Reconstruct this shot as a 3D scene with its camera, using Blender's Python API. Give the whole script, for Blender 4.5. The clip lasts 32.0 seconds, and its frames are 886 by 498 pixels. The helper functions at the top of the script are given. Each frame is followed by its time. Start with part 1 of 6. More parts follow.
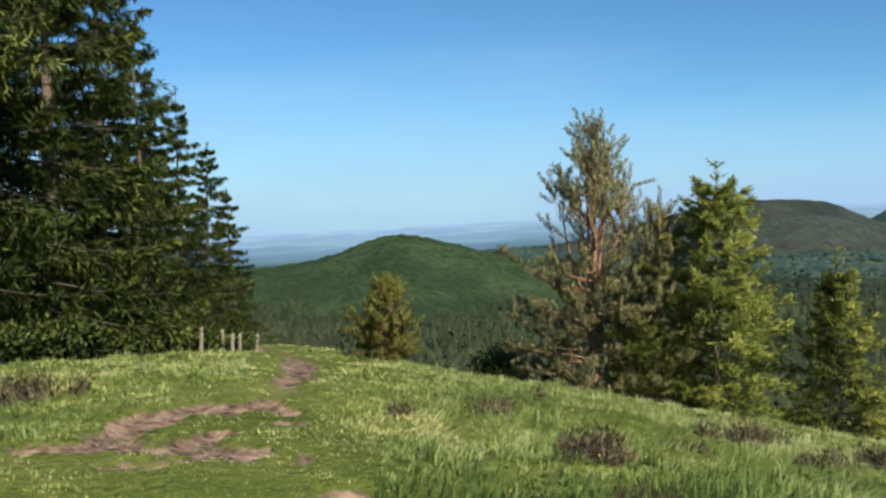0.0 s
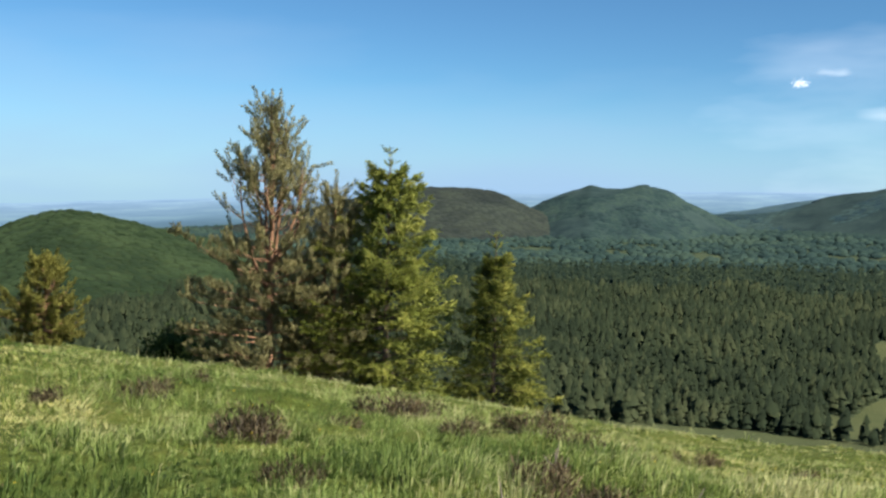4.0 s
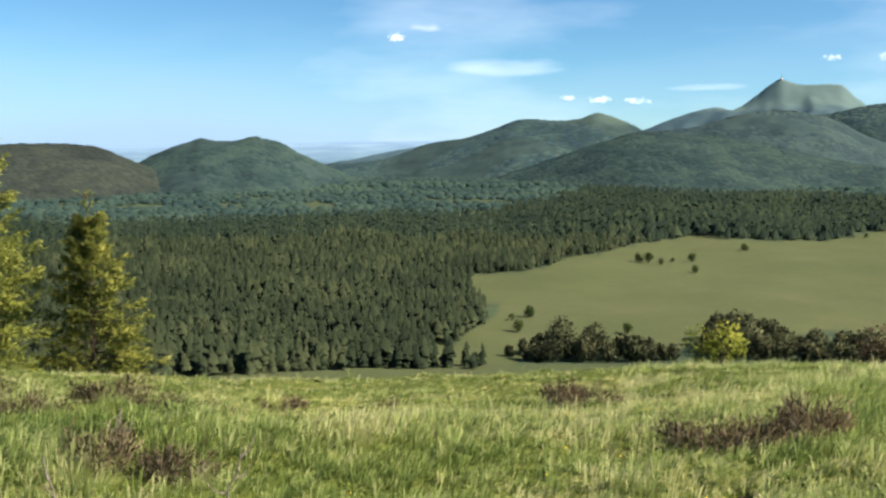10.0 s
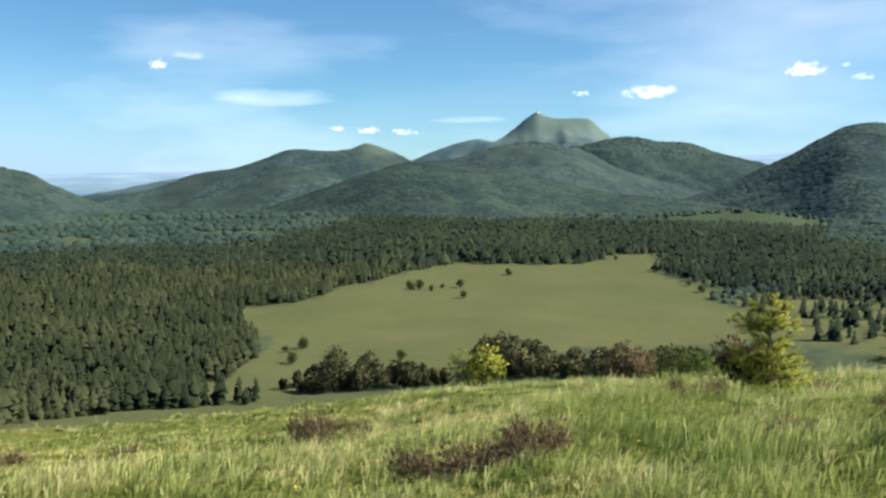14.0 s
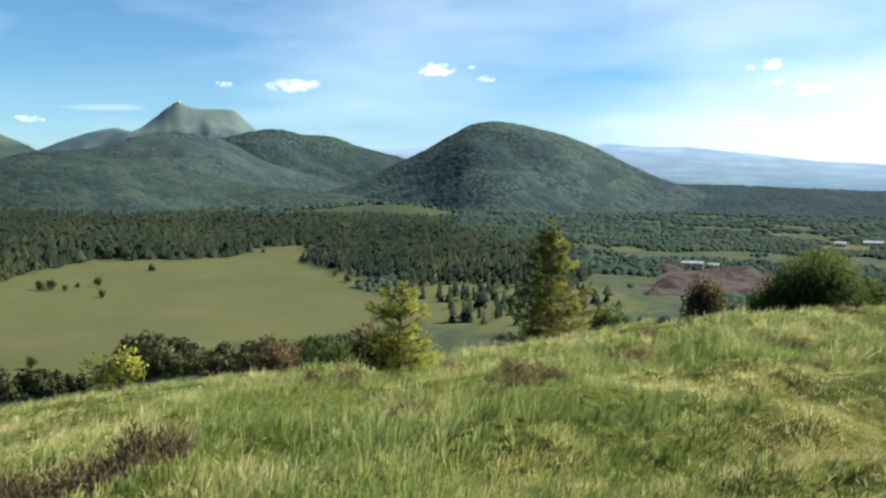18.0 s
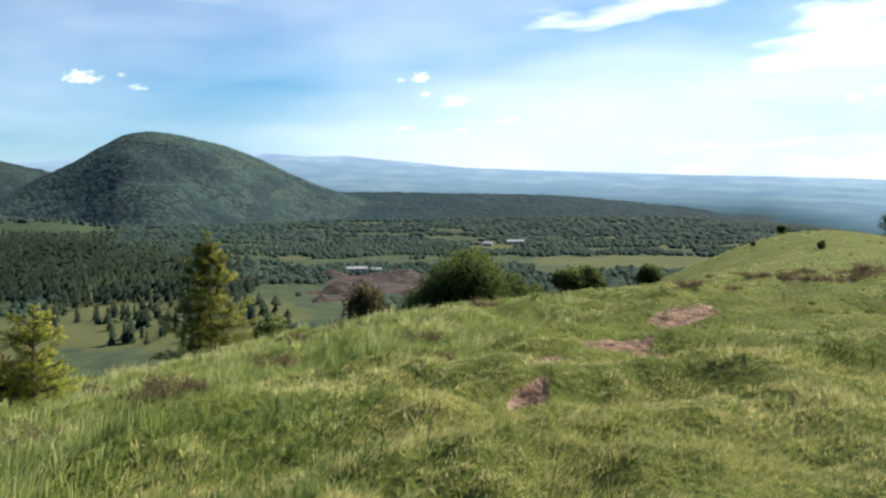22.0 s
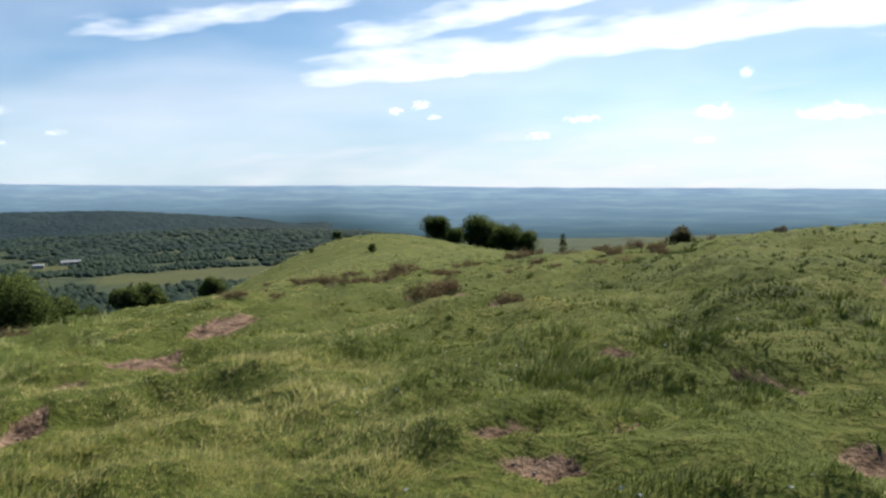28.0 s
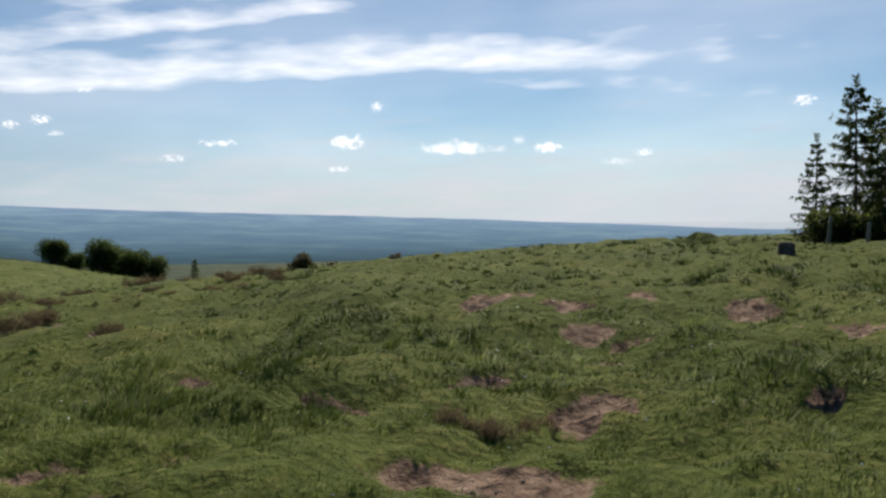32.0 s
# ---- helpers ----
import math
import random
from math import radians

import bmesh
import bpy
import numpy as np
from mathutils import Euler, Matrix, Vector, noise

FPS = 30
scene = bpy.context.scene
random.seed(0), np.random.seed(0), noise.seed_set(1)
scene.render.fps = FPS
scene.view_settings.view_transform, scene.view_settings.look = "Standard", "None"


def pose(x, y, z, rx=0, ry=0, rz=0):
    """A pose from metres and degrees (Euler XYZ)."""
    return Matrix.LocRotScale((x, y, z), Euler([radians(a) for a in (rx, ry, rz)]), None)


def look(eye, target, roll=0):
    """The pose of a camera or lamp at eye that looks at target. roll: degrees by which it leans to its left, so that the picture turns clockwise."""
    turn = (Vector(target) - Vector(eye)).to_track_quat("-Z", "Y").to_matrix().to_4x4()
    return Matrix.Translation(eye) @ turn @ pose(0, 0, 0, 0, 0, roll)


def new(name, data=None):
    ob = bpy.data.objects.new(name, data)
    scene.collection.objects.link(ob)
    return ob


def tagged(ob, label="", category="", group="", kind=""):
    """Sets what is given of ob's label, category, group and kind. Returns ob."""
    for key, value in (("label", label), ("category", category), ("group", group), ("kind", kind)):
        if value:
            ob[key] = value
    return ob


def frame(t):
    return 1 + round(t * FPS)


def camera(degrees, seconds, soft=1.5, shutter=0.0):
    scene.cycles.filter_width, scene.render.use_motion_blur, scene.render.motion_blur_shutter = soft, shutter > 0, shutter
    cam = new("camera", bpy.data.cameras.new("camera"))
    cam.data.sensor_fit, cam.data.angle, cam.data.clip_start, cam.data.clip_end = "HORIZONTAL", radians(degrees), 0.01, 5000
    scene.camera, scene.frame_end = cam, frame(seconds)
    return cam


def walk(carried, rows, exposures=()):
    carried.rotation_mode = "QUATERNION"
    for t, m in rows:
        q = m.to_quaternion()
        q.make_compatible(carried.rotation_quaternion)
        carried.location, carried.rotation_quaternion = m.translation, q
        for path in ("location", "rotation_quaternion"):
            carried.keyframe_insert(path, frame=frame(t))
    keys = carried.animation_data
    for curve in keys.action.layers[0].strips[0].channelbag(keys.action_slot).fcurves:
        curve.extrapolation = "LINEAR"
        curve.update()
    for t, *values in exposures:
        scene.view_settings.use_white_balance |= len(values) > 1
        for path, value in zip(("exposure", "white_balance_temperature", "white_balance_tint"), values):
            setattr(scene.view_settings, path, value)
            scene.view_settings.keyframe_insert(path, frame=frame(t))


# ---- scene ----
cam = camera(51.05, 32.0, soft=2.5, shutter=0.0)
EYE = 1.55
PATH = [  # seconds, x, y, turn to the right, tilt, roll
    (0.0, 0.06, 0.82, -0.00, -2.89, -0.62),
    (0.5, 0.08, 0.82, 2.15, -3.16, -0.31),
    (1.0, 0.11, 0.82, 4.40, -2.89, -0.39),
    (1.5, 0.13, 0.81, 6.47, -2.83, -0.33),
    (2.0, 0.16, 0.80, 9.09, -3.08, -0.17),
    (2.5, 0.18, 0.79, 12.58, -3.46, 0.47),
    (3.0, 0.21, 0.76, 15.35, -3.61, 0.78),
    (3.5, 0.24, 0.73, 17.30, -3.75, 1.30),
    (5.5, 0.27, 0.68, 26.69, -4.56, 2.08),
    (6.0, 0.31, 0.64, 29.21, -4.83, 2.29),
    (6.5, 0.34, 0.62, 32.30, -4.77, 2.41),
    (7.0, 0.37, 0.60, 34.73, -5.52, 2.18),
    (7.5, 0.41, 0.58, 35.87, -6.29, 1.78),
    (8.0, 0.45, 0.57, 36.75, -6.22, 1.14),
    (8.5, 0.49, 0.56, 38.24, -6.57, 0.85),
    (9.0, 0.54, 0.55, 39.96, -6.66, 0.62),
    (9.5, 0.59, 0.54, 41.38, -6.53, 0.60),
    (10.0, 0.64, 0.53, 42.90, -6.40, 0.38),
    (10.5, 0.68, 0.51, 44.35, -6.26, 0.52),
    (11.0, 0.71, 0.49, 45.84, -5.93, 0.51),
    (11.5, 0.75, 0.47, 47.50, -5.16, 0.80),
    (12.0, 0.78, 0.45, 49.71, -4.79, 0.51),
    (12.5, 0.82, 0.43, 51.15, -4.62, 0.31),
    (13.0, 0.87, 0.40, 52.63, -4.57, 0.33),
    (13.5, 0.94, 0.37, 54.73, -4.44, 0.28),
    (15.5, 1.02, 0.34, 64.30, -4.82, 0.01),
    (16.0, 1.09, 0.31, 67.34, -4.66, -0.15),
    (16.5, 1.14, 0.29, 70.22, -4.71, -0.17),
    (17.0, 1.18, 0.28, 73.40, -4.80, 0.38),
    (17.5, 1.20, 0.26, 76.26, -4.78, 0.71),
    (18.0, 1.21, 0.24, 78.48, -4.78, 0.62),
    (18.5, 1.21, 0.21, 80.17, -4.84, 0.30),
    (19.0, 1.20, 0.18, 82.93, -4.82, -0.02),
    (19.5, 1.18, 0.14, 85.85, -4.84, 0.96),
    (20.0, 1.15, 0.09, 88.53, -5.00, 0.57),
    (20.5, 1.12, 0.04, 91.88, -4.53, -0.26),
    (21.0, 1.08, -0.01, 95.33, -4.38, -0.97),
    (21.5, 1.05, -0.05, 97.37, -4.40, -1.01),
    (22.0, 1.01, -0.09, 98.93, -4.17, -0.60),
    (22.5, 0.97, -0.13, 100.71, -3.97, -1.32),
    (23.0, 0.94, -0.17, 102.25, -4.00, -1.63),
    (23.5, 0.91, -0.21, 103.95, -4.19, -1.76),
    (24.0, 0.88, -0.25, 106.14, -4.20, -2.00),
    (24.5, 0.86, -0.30, 108.18, -4.18, -2.00),
    (25.0, 0.84, -0.35, 110.31, -4.17, -1.85),
    (25.5, 0.82, -0.41, 113.09, -4.26, -2.59),
    (26.0, 0.79, -0.47, 115.78, -4.48, -3.29),
    (26.5, 0.76, -0.55, 118.40, -4.75, -2.70),
    (28.5, 0.71, -0.64, 127.20, -4.03, -1.91),
    (29.0, 0.67, -0.71, 129.10, -4.11, -1.42),
    (29.5, 0.63, -0.77, 131.85, -3.56, -1.54),
    (30.0, 0.58, -0.81, 135.14, -3.15, -1.87),
    (30.5, 0.54, -0.85, 138.31, -2.94, -0.59),
    (31.0, 0.49, -0.89, 140.85, -2.98, -0.31),
    (31.5, 0.45, -0.93, 144.51, -2.86, -0.19),
    (32.0, 0.40, -0.97, 147.55, -3.03, -0.64),
]
walk(cam, [(t, pose(x, y, EYE, 90 + tilt, 0, -turn) @ pose(0, 0, 0, 0, 0, roll)) for t, x, y, turn, tilt, roll in PATH],
     exposures=[(0.0, 0.84, 6500, 11), (3.0, 0.82, 6500, 11), (5.0, 0.94, 6750, 12), (7.0, 1.09, 6950, 13), (10.0, 1.16, 6950, 13), (14.0, 1.14, 6950, 13), (20.0, 1.08, 6850, 13),
                (26.0, 0.59, 6800, 13), (29.0, 0.46, 6800, 13), (32.0, 0.05, 6700, 13)])

# ---- sky and sun ----
SUN_AZ, SUN_EL = 152.0, 42.0        # bearing to the right of +y, height


def bearing(az, d=1.0):
    return d * math.sin(radians(az)), d * math.cos(radians(az))


world = bpy.data.worlds.new("sky")
scene.world = world
world.use_nodes = True
wn = world.node_tree.nodes
sky = wn.new("ShaderNodeTexSky")
sky.sky_type, sky.sun_disc = "NISHITA", False
sky.sun_elevation, sky.sun_rotation = radians(SUN_EL), radians(SUN_AZ)
sky.altitude, sky.air_density, sky.dust_density, sky.ozone_density = 1500, 1.0, 0.15, 3.5
tone = wn.new("ShaderNodeMix")
tone.data_type, tone.blend_type = "RGBA", "MULTIPLY"
tone.inputs[0].default_value, tone.inputs[7].default_value = 1.0, (0.61, 1.0, 1.16, 1)
world.node_tree.links.new(sky.outputs[0], tone.inputs[6])
world.node_tree.links.new(tone.outputs[2], wn["Background"].inputs[0])
wn["Background"].inputs[1].default_value = 0.056
sun_data = bpy.data.lights.new("sun", "SUN")
sun_data.energy, sun_data.angle, sun_data.color = 5.0, radians(0.55), (1.0, 0.93, 0.82)
sx, sy = bearing(SUN_AZ, math.cos(radians(SUN_EL)))
new("sun", sun_data).matrix_world = look((0, 0, 300), (-sx, -sy, 300 - math.sin(radians(SUN_EL))))


# ---- materials ----
def material(name, rough=0.9, spec=0.2):
    m = bpy.data.materials.new(name)
    m.use_nodes = True
    n, l = m.node_tree.nodes, m.node_tree.links
    b = n["Principled BSDF"]
    b.inputs["Roughness"].default_value = rough
    b.inputs["Specular IOR Level"].default_value = spec
    return m, n, l, b


def ramp(n, stops):
    r = n.new("ShaderNodeValToRGB")
    e = r.color_ramp.elements
    while len(e) < len(stops):
        e.new(0.5)
    for k, (p, c) in enumerate(stops):
        e[k].position, e[k].color = p, (*c, 1)
    return r


def noise_node(n, l, scale, detail=4, vec=None, rough=0.6):
    t = n.new("ShaderNodeTexNoise")
    t.inputs["Scale"].default_value, t.inputs["Detail"].default_value, t.inputs["Roughness"].default_value = scale, detail, rough
    if vec is not None:
        l.new(vec, t.inputs["Vector"])
    return t


def mix_node(n, l, fac, a, b, kind="MIX"):
    m = n.new("ShaderNodeMix")
    m.data_type, m.blend_type = "RGBA", kind
    for k, v in ((0, fac), (6, a), (7, b)):
        if isinstance(v, (int, float)):
            m.inputs[k].default_value = v
        elif isinstance(v, tuple):
            m.inputs[k].default_value = (*v, 1)
        else:
            l.new(v, m.inputs[k])
    return m.outputs[2]


def math_node(n, l, op, a, b=0.0, clamp=False):
    m = n.new("ShaderNodeMath")
    m.operation, m.use_clamp = op, clamp
    for k, v in ((0, a), (1, b)):
        if isinstance(v, (int, float)):
            m.inputs[k].default_value = v
        else:
            l.new(v, m.inputs[k])
    return m.outputs[0]


def attribute(n, name):
    a = n.new("ShaderNodeAttribute")
    a.attribute_name = name
    return a.outputs["Fac"]


def place(n):
    return n.new("ShaderNodeTexCoord").outputs["Object"]


def bump(n, l, b, height, strength, distance):
    k = n.new("ShaderNodeBump")
    k.inputs["Strength"].default_value, k.inputs["Distance"].default_value = strength, distance
    l.new(height, k.inputs["Height"])
    l.new(k.outputs[0], b.inputs["Normal"])


def leafy(name, dark, mid, light, rough=0.55, through_light=0.25, scale=0.5, spec=0.3):
    """Foliage: three tones by the tint of each spray and a slow noise, with some light let through."""
    m, n, l, b = material(name, rough, spec)
    t = noise_node(n, l, scale, 3, place(n))
    f = math_node(n, l, "ADD", math_node(n, l, "MULTIPLY", attribute(n, "tint"), 0.7), math_node(n, l, "MULTIPLY", t.outputs[0], 0.3))
    r = ramp(n, [(0.15, dark), (0.5, mid), (0.85, light)])
    l.new(f, r.inputs[0])
    l.new(r.outputs[0], b.inputs["Base Color"])
    tr = n.new("ShaderNodeBsdfTranslucent")
    l.new(r.outputs[0], tr.inputs[0])
    mx = n.new("ShaderNodeMixShader")
    mx.inputs[0].default_value = through_light
    l.new(b.outputs[0], mx.inputs[1])
    l.new(tr.outputs[0], mx.inputs[2])
    l.new(mx.outputs[0], n["Material Output"].inputs[0])
    return m


def simple(name, a, b_, scale, rough=0.9, spec=0.2, bumpy=0.0, metal=0.0):
    m, n, l, b = material(name, rough, spec)
    t = noise_node(n, l, scale, 6, place(n))
    r = ramp(n, [(0.3, a), (0.7, b_)])
    l.new(t.outputs[0], r.inputs[0])
    l.new(r.outputs[0], b.inputs["Base Color"])
    b.inputs["Metallic"].default_value = metal
    if bumpy:
        bump(n, l, b, t.outputs[0], bumpy, 0.05)
    return m


GRASS = leafy("grass_blade", (0.10, 0.155, 0.036), (0.26, 0.335, 0.092), (0.52, 0.50, 0.25), 0.55, 0.42, 0.35, 0.12)
LAWN = leafy("short_grass", (0.032, 0.058, 0.009), (0.20, 0.255, 0.056), (0.56, 0.51, 0.23), 0.6, 0.26, 0.5, 0.06)
HEATHER = leafy("heather_twigs", (0.050, 0.040, 0.025), (0.142, 0.112, 0.064), (0.275, 0.22, 0.132), 0.8, 0.4, 2.0, 0.05)
SPRUCE_DARK = leafy("old_spruce_needles", (0.018, 0.03, 0.011), (0.075, 0.105, 0.026), (0.30, 0.32, 0.08), 0.6, 0.45, 0.4, 0.06)
SPRUCE_NEW = leafy("young_spruce_needles", (0.086, 0.112, 0.028), (0.23, 0.265, 0.056), (0.46, 0.46, 0.12), 0.6, 0.45, 0.8, 0.05)
PINE = leafy("pine_needles", (0.11, 0.108, 0.055), (0.28, 0.265, 0.125), (0.50, 0.46, 0.23), 0.65, 0.45, 0.8, 0.05)
PINE_YOUNG = leafy("young_pine_needles", (0.085, 0.085, 0.026), (0.22, 0.22, 0.055), (0.44, 0.41, 0.12), 0.65, 0.4, 0.8, 0.05)
SPRUCE_MID = leafy("green_spruce_needles", (0.058, 0.076, 0.021), (0.19, 0.215, 0.047), (0.43, 0.42, 0.105), 0.6, 0.4, 0.8, 0.05)
THORN = leafy("thorn_leaves", (0.035, 0.036, 0.02), (0.085, 0.08, 0.038), (0.17, 0.15, 0.07), 0.75, 0.3, 1.0, 0.05)
BEECH = leafy("beech_leaves", (0.036, 0.060, 0.020), (0.084, 0.124, 0.036), (0.17, 0.21, 0.060), 0.65, 0.5, 0.5, 0.05)
YELLOWISH = leafy("pale_shrub_leaves", (0.14, 0.175, 0.035), (0.32, 0.35, 0.06), (0.58, 0.54, 0.12), 0.6, 0.5, 1.0, 0.05)
FOREST = leafy("conifer_forest", (0.020, 0.030, 0.017), (0.032, 0.045, 0.023), (0.056, 0.068, 0.033), 0.85, 0.15, 0.01, 0.05)
PINEWOOD = leafy("dark_pine_wood", (0.031, 0.041, 0.022), (0.065, 0.075, 0.038), (0.124, 0.126, 0.063), 0.85, 0.1, 0.01, 0.05)
WOODS = leafy("broadleaf_woods", (0.019, 0.039, 0.034), (0.030, 0.056, 0.043), (0.053, 0.084, 0.055), 0.85, 0.1, 0.004, 0.05)
FAR_WOODS = leafy("far_dark_woods", (0.020, 0.040, 0.038), (0.029, 0.054, 0.046), (0.048, 0.078, 0.056), 0.85, 0.1, 0.004, 0.05)
FAR_FOREST = leafy("far_conifer_forest", (0.012, 0.022, 0.016), (0.021, 0.034, 0.022), (0.038, 0.054, 0.028), 0.85, 0.1, 0.01, 0.05)
BARK = simple("bark", (0.07, 0.05, 0.035), (0.17, 0.125, 0.09), 9.0, bumpy=0.5)
TWIG = simple("dark_twig_bark", (0.028, 0.021, 0.015), (0.075, 0.055, 0.04), 9.0, bumpy=0.3)
PINE_BARK = simple("orange_pine_bark", (0.16, 0.085, 0.05), (0.34, 0.20, 0.12), 8.0, bumpy=0.5)
GREY_WOOD = simple("weathered_wood", (0.137, 0.115, 0.092), (0.274, 0.238, 0.190), 14.0, bumpy=0.4)
STONE = simple("dark_grey_stone", (0.05, 0.043, 0.036), (0.13, 0.115, 0.098), 12.0, bumpy=0.4)
ROOF = simple("pale_sheet_roof", (0.24, 0.27, 0.30), (0.36, 0.38, 0.40), 0.3, 0.5, 0.4)
WALL = simple("rendered_wall", (0.42, 0.38, 0.33), (0.6, 0.56, 0.5), 0.6)
RED_EARTH = simple("red_scoria", (0.020, 0.016, 0.015), (0.078, 0.058, 0.052), 0.07, bumpy=0.3)


# ---- the lie of the land ----
def lattice(ix, iy, seed):
    h = (ix.astype(np.int64) * 374761393 + iy.astype(np.int64) * 668265263 + seed * 144269) & 0x7FFFFFFF
    h = ((h ^ (h >> 13)) * 1274126177) & 0x7FFFFFFF
    return ((h ^ (h >> 16)) & 0xFFFF) / 65535.0


def vnoise(x, y, scale, seed=0):
    """Smooth value noise, -1 to 1, with features about scale metres across."""
    x, y = np.asarray(x) / scale, np.asarray(y) / scale
    ix, iy = np.floor(x), np.floor(y)
    fx, fy = x - ix, y - iy
    fx, fy = fx * fx * (3 - 2 * fx), fy * fy * (3 - 2 * fy)
    a, b = lattice(ix, iy, seed), lattice(ix + 1, iy, seed)
    c, d = lattice(ix, iy + 1, seed), lattice(ix + 1, iy + 1, seed)
    return 2 * ((a * (1 - fx) + b * fx) * (1 - fy) + (c * (1 - fx) + d * fx) * fy) - 1


def fbm(x, y, scale, octaves, seed=0):
    return sum(vnoise(x, y, scale / 2 ** k, seed + k) / 2 ** k for k in range(octaves))


BEARINGS = np.array([-60, -10, 5, 20, 35, 50, 65, 80, 95, 110, 120, 130, 145, 160, 175, 210, 260.0])
RINGS = {   # height of the ground at these bearings, by distance
    0.0: [0] * 17,
    8.0: [0.1, -0.3, -0.44, -0.63, -0.72, -0.7, -0.55, -0.37, -0.27, -0.25, -0.2, -0.06, 0.0, 0.0, 0.1, 0.1, 0.1],
    16.0: [-0.7, -1.0, -1.62, -2.25, -2.7, -2.62, -2.08, -1.70, -1.05, -0.85, -0.7, -0.5, 0.1, 0.2, 0.45, 0.4, 0.3],
    30.0: [-3.0, -3.2, -4.55, -5.78, -6.4, -6.05, -5.35, -4.4, -2.82, -1.95, -1.6, -1.15, -0.38, 0.08, 0.25, 0.5, 0.0],
    60.0: [-8.0, -7.8, -12, -16, -17, -16.6, -15, -12, -8.2, -5.5, -3.9, -3.4, -2.8, -1.6, -1.4, -3, -6],
    120.0: [-18, -21, -38, -42, -42, -40, -36, -30, -21, -13.5, -7.4, -8.8, -11, -9, -9, -15, -20],
    200.0: [-35, -42, -66, -70, -70, -66, -60, -52, -40, -25, -10.8, -16.0, -22, -24, -24, -30, -35],
    400.0: [-75, -86, -93, -94, -94, -93, -91, -88, -82, -72, -48, -50, -58, -62, -62, -70, -72],
    650.0: [-95] * 17,
    1500.0: [-105, -105, -100, -95, -90, -82, -80, -84] + [-95] * 7 + [-105] * 2,
    2600.0: [-200, -200, -140, -105] + [-100] * 6 + [-130, -200, -210, -210, -210, -210, -210],
    4950.0: [-400, -400, -300, -220] + [-200] * 6 + [-300, -450, -500, -500, -500, -500, -450],
}


def cubic(p0, p1, p2, p3, t):
    return p1 + 0.5 * t * (p2 - p0 + t * (2 * p0 - 5 * p1 + 4 * p2 - p3 + t * (3 * (p1 - p2) + p3 - p0)))


def ring_height(values, az):
    v = np.array(values)
    a = np.concatenate([BEARINGS, BEARINGS[:1] + 360])
    az = (az + 60) % 360 - 60
    k = np.clip(np.searchsorted(a, az, "right") - 1, 0, 16)
    t = (az - a[k]) / (a[k + 1] - a[k])
    return cubic(v[(k - 1) % 17], v[k], v[(k + 1) % 17], v[(k + 2) % 17], t)


def ground_plain(x, y):
    x, y = np.asarray(x, float), np.asarray(y, float)
    r, az = np.hypot(x, y), np.degrees(np.arctan2(x, y))
    keys = list(RINGS)
    u, us = np.log(r + 6), np.log(np.array(keys) + 6)
    k = np.clip(np.searchsorted(us, u, "right") - 1, 0, len(keys) - 2)
    t = np.clip((u - us[k]) / (us[k + 1] - us[k]), 0, 1)
    table = np.stack([ring_height(RINGS[q], az) for q in keys])
    i = np.arange(len(r.ravel())).reshape(r.shape)
    flat = table.reshape(len(keys), -1)
    pick = lambda q: flat[np.clip(q, 0, len(keys) - 1), i]
    return cubic(pick(k - 1), pick(k), pick(k + 1), pick(k + 2), t)


def ground_height(x, y):
    x, y = np.asarray(x, float), np.asarray(y, float)
    r = np.hypot(x, y)
    near = np.clip(1 - r / 140, 0, 1)
    h = ground_plain(x, y)
    calm = np.where(np.degrees(np.arctan2(x, y)) < 0, 0.35 + 0.65 * np.clip((r - 10) / 4, 0, 1), 1.0)
    az = np.degrees(np.arctan2(x, y))
    rough = 1.0 + 0.9 * np.clip((az - 78) / 14, 0, 1)          # the grazed top is humpier than the slope
    hollow = np.clip(vnoise(x, y, 0.85, 6) + 0.5 * vnoise(x, y, 2.6, 7) - 0.35, 0, 1) * np.clip((az - 70) / 20, 0, 1)
    h = h + near * calm * (0.10 * rough * fbm(x, y, 1.1, 4, 5) + 0.03 * (rough - 1) * vnoise(x, y, 0.3, 8) + 0.05 * fbm(x, y, 4.5, 2, 9) - 0.06 * hollow) * np.clip(r / 3, 0.2, 1)
    h = h + np.clip((r - 60) / 200, 0, 1) * 1.6 * fbm(x, y, 90, 3, 21)
    h = h - 0.10 * np.clip(1.3 * bare_earth(x, y) - 0.1, 0, 1)
    return h


